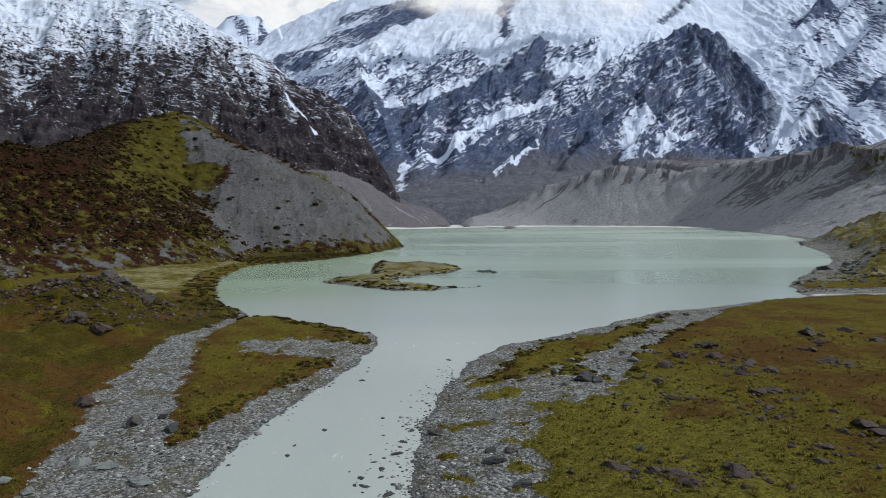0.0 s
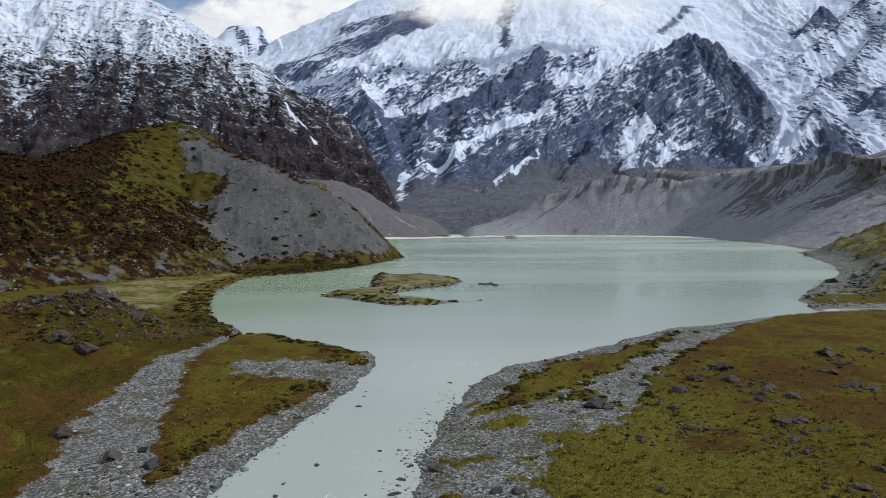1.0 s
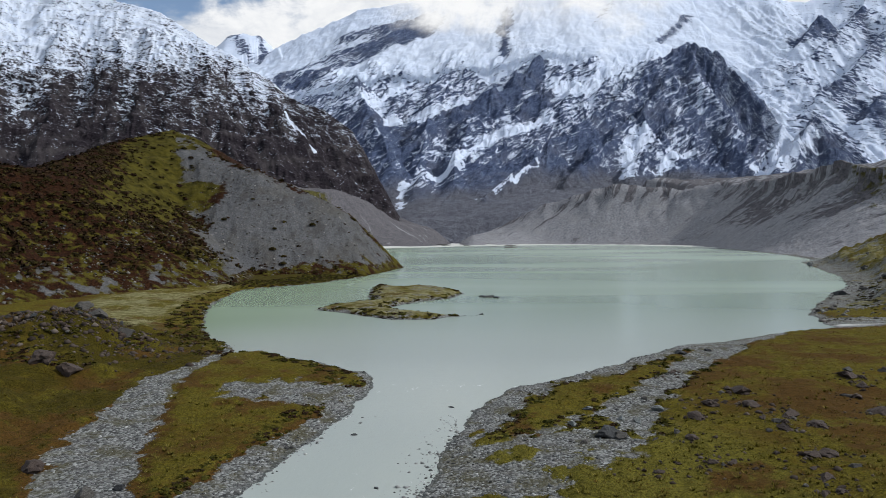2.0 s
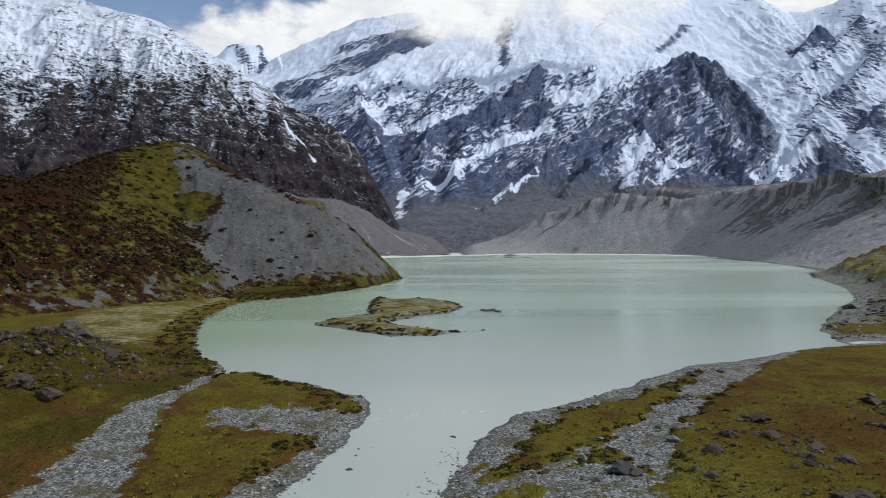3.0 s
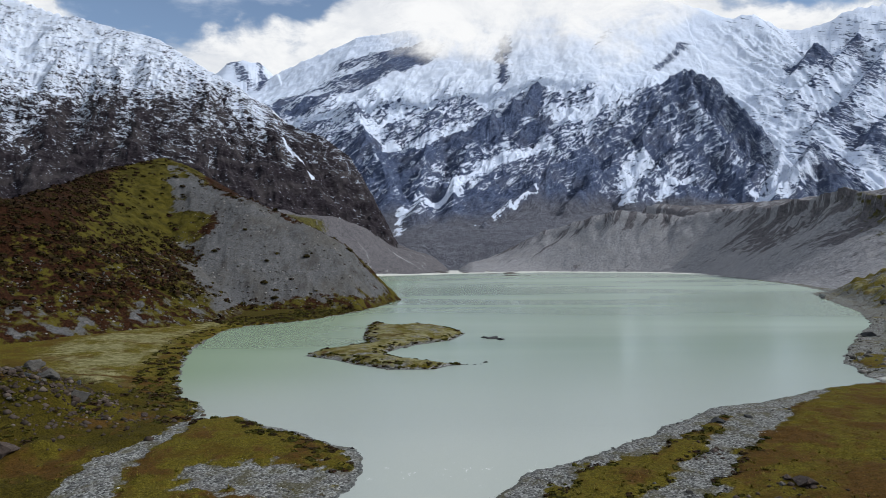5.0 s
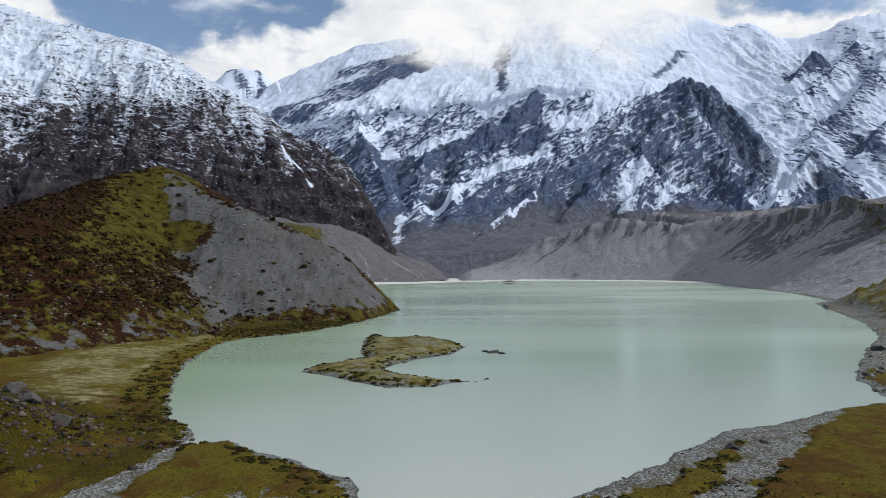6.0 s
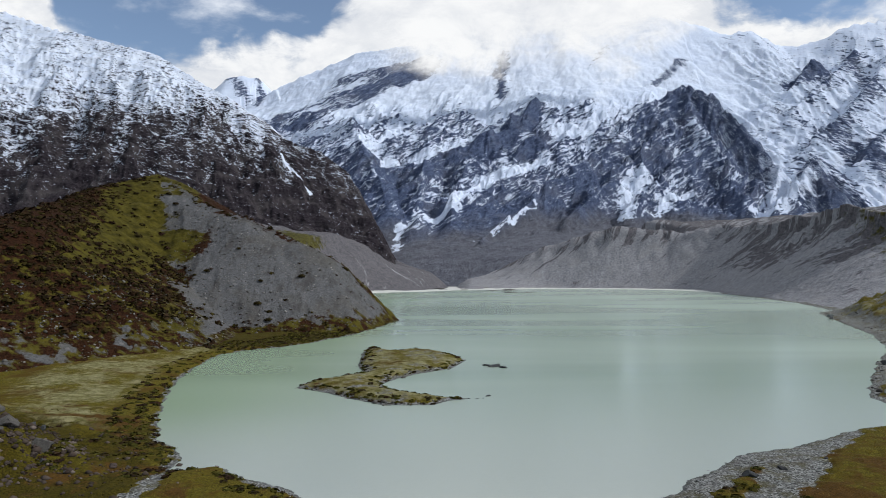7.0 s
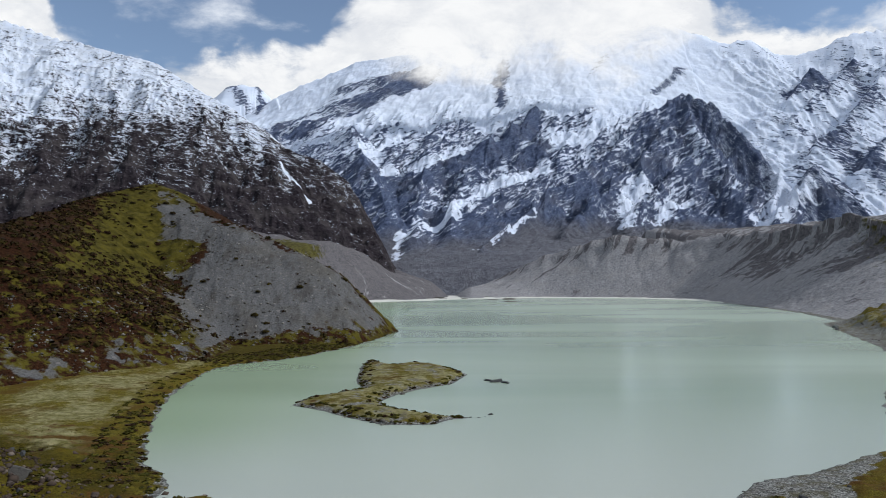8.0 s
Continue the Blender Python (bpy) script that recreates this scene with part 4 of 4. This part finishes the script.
LEFT_BANK = [(-54.4, 103.9, 3.0, "red"), (-42.7, 94.1, 3.2, "grey"), (-44.6, 85.8, 1.6, "pale"), (-42.5, 79.5, 2.2, "pale"), (-39.2, 79.3, 2.6, "pale"),
             (-33.2, 74.3, 2.6, "pale"), (-44.4, 72.5, 1.9, "pale"), (-48, 73.9, 1.6, "pale"), (-76.5, 153.4, 5.0, "red"), (-82, 155, 5.5, "red"),
             (-36.5, 91, 2.2, "dark"), (-40, 97, 1.6, "dark"), (-79.2, 183.2, 5.0, "grey"), (-84, 181, 4.0, "grey"), (-90, 184, 4.4, "grey")]
RIVER = [(-14.3, 121.6, 1.4), (-8.9, 99.4, 1.15), (-16.3, 93.9, 1.2), (-8, 91.6, 0.8), (-4.2, 93.4, 1.0), (-5.6, 89, 1.3), (-19.3, 84.1, 1.2), (-25.7, 81, 0.9),
         (-5.6, 84.9, 1.7), (-9.1, 84.3, 0.7), (-8.2, 81.8, 0.9), (-7.2, 79.6, 1.3), (-9.3, 76.8, 1.2), (-9.8, 74.7, 1.0), (-8.5, 74.4, 1.4), (-5.8, 72.6, 1.7),
         (1, 137.1, 1.3), (-25, 96.4, 0.8), (-19.3, 87.6, 0.8), (-7, 77.3, 0.9), (-11, 79, 0.6)]
BANK = [(-1.3, 91.1, 2.0, "grey"), (6.3, 80.2, 2.6, "dark"), (24.3, 116.4, 4.0, "dark"), (28.9, 125.1, 1.6, "pale"), (20.3, 113.1, 1.5, "grey"), (20.2, 121.1, 1.6, "pale"),
        (24.7, 131.6, 1.5, "pale"), (5.7, 83.2, 1.8, "dark"), (7.9, 83, 1.8, "grey"), (8.8, 73.3, 2.2, "dark"), (30.8, 123, 1.7, "pale"), (36.5, 130.6, 2.2, "pale"),
        (36.2, 137.8, 1.4, "grey"), (26.5, 115, 2.2, "grey"), (56.4, 175.5, 2.6, "dark"), (64.5, 179.9, 2.0, "dark")]
PLAIN = [(53.8, 138.3, 4.2, "red"), (52.2, 129.9, 3.4, "red"), (45.2, 130.7, 3.2, "red"), (41, 124.6, 3.6, "red"), (35.5, 112.4, 2.4, "red"), (26.9, 100.3, 1.5, "red"),
         (55.5, 123.5, 3.0, "red"), (51, 115.7, 2.8, "red"), (56.3, 117.3, 3.3, "red"), (50.5, 104.2, 3.6, "red"), (48.1, 103.3, 2.4, "red"), (46, 96.3, 1.9, "red"),
         (45.7, 92.7, 1.5, "red"), (37.5, 102.5, 1.6, "red"), (35, 102.8, 1.4, "red")]
PLAIN += [(54.8, 88.4, 3.4, "red"), (54.6, 85.2, 2.6, "red"), (42.6, 76.9, 1.8, "red"), (45.6, 80.6, 1.8, "red"), (19.3, 76.4, 3.0, "red"), (23.6, 75.8, 2.2, "red"),
          (25.7, 74.5, 2.4, "red"), (25.6, 71.8, 2.6, "red"), (32.2, 73.9, 3.2, "red"), (79.3, 147.6, 4.0, "red"), (78.5, 141.4, 2.6, "red"), (70.3, 124.3, 3.6, "red"),
          (73.5, 123.2, 3.0, "red"), (72.3, 133.6, 3.0, "red"), (92, 143.5, 3.2, "red"), (90.2, 151.5, 2.8, "red"), (47.7, 156.5, 1.6, "red")]
FAR_SIDE = [(183.3, 328.1, 5.5, "dark"), (137.7, 260.2, 2.2, "pale"), (209.4, 351.2, 4.0, "grey"), (157, 253, 3.0, "grey"), (170.7, 268, 4.0, "grey"), (288.4, 477.2, 6.0, "grey"),
            (248.9, 395.7, 5.0, "grey"), (330, 622, 6.0, "pale"), (318, 600, 5.0, "dark"), (144, 266, 2.6, "grey"), (150, 274, 2.4, "grey")]

for bx, by, bs, bk in LEFT_BANK:
    boulder(bx, by, bs, bk, 0.62 if bk != "pale" else 0.38)
for bx, by, bs in RIVER:
    boulder(bx, by, bs * 0.95, "dark", 0.34, 0.32)
for bx, by, bs, bk in BANK:
    boulder(bx, by, bs, bk, 0.5, label="" if bk != "dark" else "dark angular rock on the gravel bank")
for bx, by, bs, bk in PLAIN:
    boulder(bx, by, bs, bk, 0.42, 0.22)
    for q in range(4):
        boulder(bx + pick.gauss(0, 2.4), by + pick.gauss(0, 2.2), bs * pick.uniform(0.18, 0.55), pick.choice(("red", "grey", "red")), 0.55, 0.15,
                label="small broken rock beside a larger boulder", group="broken rocks")
for bx, by, bs, bk in FAR_SIDE:
    boulder(bx, by, bs, bk, 0.55, label="angular rock on the lake's stony shore")
for q in range(60):     # the knoll
    boulder(-88 + pick.gauss(0, 9), 179 + pick.gauss(0, 6), pick.uniform(0.5, 1.9), pick.choice(("grey", "red", "red", "dark")), 0.6,
            label="grey rock in a heap of boulders")
# bare rocks off the island
for bx, by, bs in ((22, 333, 6.5), (19, 336, 4.5), (25, 330, 4.5), (14, 265, 2.2), (10.5, 260.5, 1.2), (8, 261, 1.0), (12.5, 261.5, 0.8)):
    boulder(bx, by, bs, "dark", 0.30, 0.24, "low dark rock rising from the lake", "rock_islet", "rocks in the lake")

# gravel bars off the head of the lake
for bx, by, bs in ((128, 1376, 26), (150, 1392, 34), (178, 1372, 40), (196, 1368, 26), (-28, 1640, 22), (8, 1650, 36), (62, 1630, 20), (-150, 1530, 30), (118, 1560, 48), (165, 1580, 60)):
    boulder(bx, by, bs, "grey", 0.10, 0.0, "low bar of dark gravel at the head of the lake", "gravel_bar", "gravel bars")


def scatter(name, verts, faces, pos, size, turn, mat, label, category, squash=None):
    """Many copies of one small shape in a single mesh: places, sizes and headings given."""
    n, v = len(pos), np.array(verts, float)
    c, s = np.cos(turn)[:, None], np.sin(turn)[:, None]
    sq = np.ones((n, 1)) if squash is None else squash[:, None]
    p = np.stack([(v[None, :, 0] * c - v[None, :, 1] * s), (v[None, :, 0] * s + v[None, :, 1] * c), v[None, :, 2] * sq], -1)
    p = p * size[:, None, None] + pos[:, None, :]
    f = np.array(faces)
    idx = (f[None] + (np.arange(n) * len(v))[:, None, None]).reshape(-1, f.shape[1])
    me = bpy.data.meshes.new(name)
    me.vertices.add(n * len(v))
    me.vertices.foreach_set("co", p.astype(np.float32).ravel())
    me.loops.add(idx.size)
    me.loops.foreach_set("vertex_index", idx.astype(np.int32).ravel())
    me.polygons.add(len(idx))
    me.polygons.foreach_set("loop_start", np.arange(0, idx.size, f.shape[1], dtype=np.int32))
    me.update(calc_edges=True)
    me.validate()
    me.materials.append(mat)
    return tagged(new(name, me), label, category, kind="stuff")


def wedge(n, r0, r1, half, power=1.0):
    """Random places in the valley ahead, closer together near by."""
    r = r0 * (r1 / r0) ** (rng.rand(n) ** power)
    a = np.radians(rng.uniform(-half, half, n))
    return r * np.sin(a), r * np.cos(a)


STONE_V = [(0.5, 0.05, 0), (0.1, 0.42, 0.05), (-0.48, 0.1, -0.05), (-0.1, -0.45, 0), (0.05, 0.08, 0.33), (0, 0, -0.3), (0.3, -0.25, 0.22)]
STONE_F = [(0, 1, 4), (1, 2, 4), (2, 3, 4), (3, 6, 4), (6, 0, 4), (3, 0, 6), (1, 0, 5), (2, 1, 5), (3, 2, 5), (0, 3, 5)]


def blades(seed, count, width):
    r = np.random.RandomState(seed)
    v, f = [], []
    for i in range(count):
        a, lean = r.rand() * 6.283, r.uniform(0.2, 0.8)
        bx, by = 0.16 * math.cos(a), 0.16 * math.sin(a)
        wx, wy = -math.sin(a) * width, math.cos(a) * width
        k = len(v)
        v += [(bx - wx, by - wy, -0.1), (bx + wx, by + wy, -0.1), (bx + lean * math.cos(a), by + lean * math.sin(a), r.uniform(0.30, 0.62))]
        f.append((k, k + 1, k + 2))
    return v, f


def clump(seed, count, leaf):
    """A low bush: many small leaf sprays set over an uneven dome."""
    r = np.random.RandomState(seed)
    v, f = [], []
    for i in range(count):
        d = r.normal(size=3)
        d /= np.linalg.norm(d)
        d[2] = abs(d[2])
        p = d * (0.5 * r.uniform(0.55, 1.08)) * np.array([1, 1, 0.85])
        u = np.cross(d, r.normal(size=3))
        u /= np.linalg.norm(u)
        w = np.cross(d, u) * 0.8 + d * r.uniform(-0.5, 0.5)
        k = len(v)
        s = leaf * r.uniform(0.6, 1.3)
        v += [tuple(p - u * s - w * s), tuple(p + u * s - w * s * 0.7), tuple(p + u * s * 0.8 + w * s), tuple(p - u * s * 0.6 + w * s)]
        f.append((k, k + 1, k + 2, k + 3))
    return v, f


def place(x, y, lift=0.0):
    z, d, g = ground_height(x[None], y[None])
    return np.stack([x, y, z[0] + lift], -1), d[0], g[0]


def gravel_stones():
    x, y = wedge(60000, 58, 210, 40, 1.25)
    p, d, g = place(x, y)
    keep = (g < 0.6) & (d > -2.4) & (d < 60) & ((d > -0.4) | (rng.rand(len(d)) < 0.35)) | ((d > -6) & (d < 0) & (x > -14) & (y < 96) & (rng.rand(len(d)) < 0.3))
    p = p[keep][:26000]
    ex, ey = np.concatenate([rng.uniform(-16, 2, 9000), rng.uniform(-34, -16, 5000)]), rng.uniform(66, 132, 14000)
    q, d, g = place(ex, ey)      # stones that stand in the shallows
    q = q[(d < 0.2) & (d > -6) & (rng.rand(len(d)) < np.exp(d / np.where(ex > -15, 1.7, 0.8)) * (0.35 + 1.3 * ss(-0.1, 0.35, fbm(ex / 3, ey / 3, 3, 23))))]
    q[:, 2] = np.maximum(q[:, 2], fall(q[:, 1]) - 0.02)
    p = np.concatenate([p, q])
    size = np.clip(np.exp(rng.normal(-1.5, 0.58, len(p))), 0.08, 1.2)
    size[-len(q):] *= 1.25
    scatter("gravel", STONE_V, STONE_F, p, size, rng.rand(len(p)) * 6.28, GRAVEL, "loose grey river gravel and cobbles on the banks", "gravel", rng.uniform(0.45, 1.0, len(p)))


def rubble():
    x, y = wedge(16000, 240, 760, 40, 1.0)
    p, d, g = place(x, y)
    k = (x > 120) & (y > 236) & (d > 0)
    a = p[k][:5000]
    hx, hy = rng.uniform(-270, -40, 26000), rng.uniform(280, 640, 26000)
    hh, hd, hs = hill_height(hx, hy)
    k = (hh > 2) & (((hs > 0.5) & (rng.rand(len(hx)) < 0.45)) | ((hs < 0.5) & (hh < 40) & (fbm(hx / 20, hy / 20, 3, 99) > 0.02))) & (hd > 6)
    b = np.stack([hx, hy, hh], -1)[k][:8500]
    isl = np.stack([rng.uniform(-50, 12, 900), rng.uniform(248, 414, 900)])
    q, dq, gq = place(isl[0], isl[1])
    c = q[(poly_dist(isl[0], isl[1], ISLAND) > -1.5) & (dq < 3)]
    kx, ky = -92 + rng.normal(0, 15, 1500), 181 + rng.normal(0, 10, 1500)
    e = place(kx, ky)[0]
    r0 = np.repeat(np.array([b0[:2] for b0 in PLAIN], float), 26, 0)
    f = place(r0[:, 0] + rng.normal(0, 2.6, len(r0)), r0[:, 1] + rng.normal(0, 2.2, len(r0)))[0]
    p = np.concatenate([a, b, c])
    size = np.clip(np.exp(rng.normal(-0.25, 0.55, len(p))), 0.3, 3.0)
    s2 = np.clip(np.exp(rng.normal(-0.75, 0.5, len(f) + len(e))), 0.15, 1.4)
    s2[:len(e)] *= 1.7
    scatter("broken_rock", STONE_V, STONE_F, np.concatenate([e, f]), s2, rng.rand(len(s2)) * 6.28, BROKEN, "dark broken rock strewn round the boulders", "rubble")
    scatter("rubble", STONE_V, STONE_F, p, size, rng.rand(len(p)) * 6.28, RUBBLE, "scattered grey moraine rubble on the slopes", "rubble")


def tussocks():
    x, y = wedge(120000, 58, 260, 40, 1.1)
    p, d, g = place(x, y)
    keep = (g > 0.2) & (d > 0.8) & (fbm(x / 5, y / 5, 3, 77) + 0.35 * fbm(x / 25, y / 25, 3, 78) > -0.35)
    p = p[keep][:62000]
    west = (p[:, 0] < -46 + 6 * fbm(p[:, 0] / 12, p[:, 1] / 12, 3, 25)) & (poly_dist(p[:, 0], p[:, 1], SPIT_GRASS) < -3) & (rng.rand(len(p)) < 0.9)
    dark, p = p[west], p[~west]
    tone = fbm(p[:, 0] / 16, p[:, 1] / 16, 4, 79) + 0.45 * ss(35, 75, p[:, 0]) - 0.25 * ss(40, -10, p[:, 0]) + 0.5 * ss(-58, -80, p[:, 0]) + rng.normal(0, 0.15, len(p))
    for seed, mat, q in ((0, TUSSOCK, p[tone < 0.22][::2]), (1, TUSSOCK, p[tone < 0.22][1::2]), (2, TUSSOCK_BROWN, p[tone >= 0.22]), (3, TUSSOCK_SHADED, dark)):
        v, f = blades(seed, 6, 0.12)
        ob = scatter("tussock_grass", v, f, q, np.clip(np.exp(rng.normal(-1.52, 0.4, len(q))), 0.12, 0.7), rng.rand(len(q)) * 6.28, mat,
                     "olive and straw tussock grass on the river flats", "grass")
    q = p[(p[:, 1] < 150) & (np.abs(p[:, 0]) > 8)][::45]
    v, f = blades(9, 16, 0.09)
    scatter("tall_tussock", v, f, q, rng.uniform(0.55, 1.0, len(q)), rng.rand(len(q)) * 6.28, TUSSOCK, "tall pale tussocks standing above the turf", "grass")


def shore_scrub():
    x, y = wedge(40000, 70, 440, 40, 0.9)
    p, d, g = place(x, y)
    isl = poly_dist(x, y, ISLAND)
    edge = (((g > 0) & (g < 5) & (d < 9) & (x < -12)) | ((isl > 0.3) & (isl < 5)) | ((x < -60) & (y > 190) & (d > 0.5) & (d < 12)) | ((x > 6) & (x < 60) & (g > 0) & (g < 2.0) & (y > 115)))
    edge |= (np.hypot((x + 84) / 13, (y - 158) / 5) < 1) | ((np.hypot((x + 98) / 30, (y - 188) / 24) < 1) & (rng.rand(len(x)) < 0.4)) | ((x > 150) & (y > 245) & (d > 12) & (rng.rand(len(x)) < 0.4))
    keep = edge & (fbm(x / 9, y / 9, 3, 88) > -0.2)
    p = p[keep][:9500]
    hx, hy = rng.uniform(-118, -32, 8000), rng.uniform(392, 622, 8000)
    q, d, g = place(hx, hy)      # the strip below the moraine hill
    p = np.concatenate([p, q[(d > 0.4) & (d < 30) & (hill_height(hx, hy)[0] < 7) & (fbm(hx / 9, hy / 9, 3, 87) > -0.25)][:2600]])
    for seed, mat in ((3, SCRUB_GREEN), (4, SCRUB_BROWN), (5, SCRUB_GREEN)):
        q = p[seed % 3::3]
        v, f = clump(seed, 20, 0.19)
        scatter("shore_scrub", v, f, q, rng.uniform(0.7, 2.6, len(q)) * (0.55 + 0.45 * ss(100, 230, q[:, 1])), rng.rand(len(q)) * 6.28, mat, "low dark scrub along the water's edge", "scrub", rng.uniform(0.3, 0.65, len(q)))


def hill_scrub():
    x, y = rng.uniform(-330, -60, 26000), rng.uniform(280, 720, 26000)
    h, d, sc = hill_height(x, y)
    thick = (1 - sc) * (1 - 0.93 * hill_green(x, y, h)) * ss(8, 26, h) + 0.25 * (d < 7) + 0.012 * sc * (h > 8) + 0.16 * sc * ss(20, 4, h) * (h > 1)
    keep = rng.rand(len(x)) < thick * (0.35 + 0.9 * ss(-0.25, 0.3, fbm(x / 22, y / 22, 4, 98)))
    p = np.stack([x, y, h - 0.2], -1)[keep]
    big, p = p[:150], p[150:9000]
    for seed, mat in ((5, SCRUB_BROWN), (6, SCRUB_BROWN), (7, SCRUB_HILL)):
        q = p[seed % 3::3]
        v, f = clump(seed, 17, 0.20)
        scatter("hill_scrub", v, f, q, np.clip(np.exp(rng.normal(0.9, 0.45, len(q))), 0.9, 5.5), rng.rand(len(q)) * 6.28, mat, "dense dark brown scrub covering the moraine hill", "scrub", rng.uniform(0.5, 0.95, len(q)))
    kinds = []
    for seed, mat in ((8, SCRUB_HILL), (9, SCRUB_BROWN), (10, SCRUB_HILL)):
        v, f = clump(seed, 150, 0.085)
        crown = bpy.data.meshes.new("crown")
        crown.from_pydata([(a, b, c + 0.12) for a, b, c in v], [], f)
        crown.materials.append(mat)
        r = random.Random(seed)
        bm = bmesh.new()
        for k in range(5):      # forked stems
            a = r.uniform(0, 6.28)
            tip = Vector((0.3 * math.cos(a), 0.3 * math.sin(a), r.uniform(0.3, 0.5)))
            turn = tip.to_track_quat("Z", "Y").to_matrix().to_4x4()
            bmesh.ops.create_cone(bm, segments=5, radius1=0.03, radius2=0.01, depth=tip.length, matrix=Matrix.Translation(tip * 0.5) @ turn)
        stem = bpy.data.meshes.new("stem")
        bm.to_mesh(stem)
        bm.free()
        stem.materials.append(STONE_RED)
        kinds.append((crown, stem))

    def shrub(x, y, z, s, label):
        root = new("shrub")
        root.matrix_world = pose(x, y, z, 0, 0, pick.uniform(0, 360)) @ Matrix.Diagonal((s, s * pick.uniform(0.7, 1), s * pick.uniform(0.6, 0.9), 1))
        for name, me in zip(("crown", "stem"), pick.choice(kinds)):
            new(name, me).parent = root
        tagged(root, label, "shrub", "hillside shrubs")

    for q in big:
        shrub(*[float(c) for c in q], pick.uniform(3.0, 6.0), "rounded dark shrub growing on the moraine hillside")
    # single shrubs on the open brow and on the scree
    for sx, sy in ((-262, 640), (-250, 610), (-240, 655), (-256, 580), (-235, 590), (-225, 560), (-125, 527), (-150, 560), (-120, 500), (-100, 545), (-228, 640), (-243, 556)):
        z = float(hill_height(np.array([float(sx)]), np.array([float(sy)]))[0][0])
        shrub(sx, sy, z - 0.2, pick.uniform(3.5, 6.5), "single dark shrub on open grass and scree")


gravel_stones()
rubble()
tussocks()
shore_scrub()
hill_scrub()
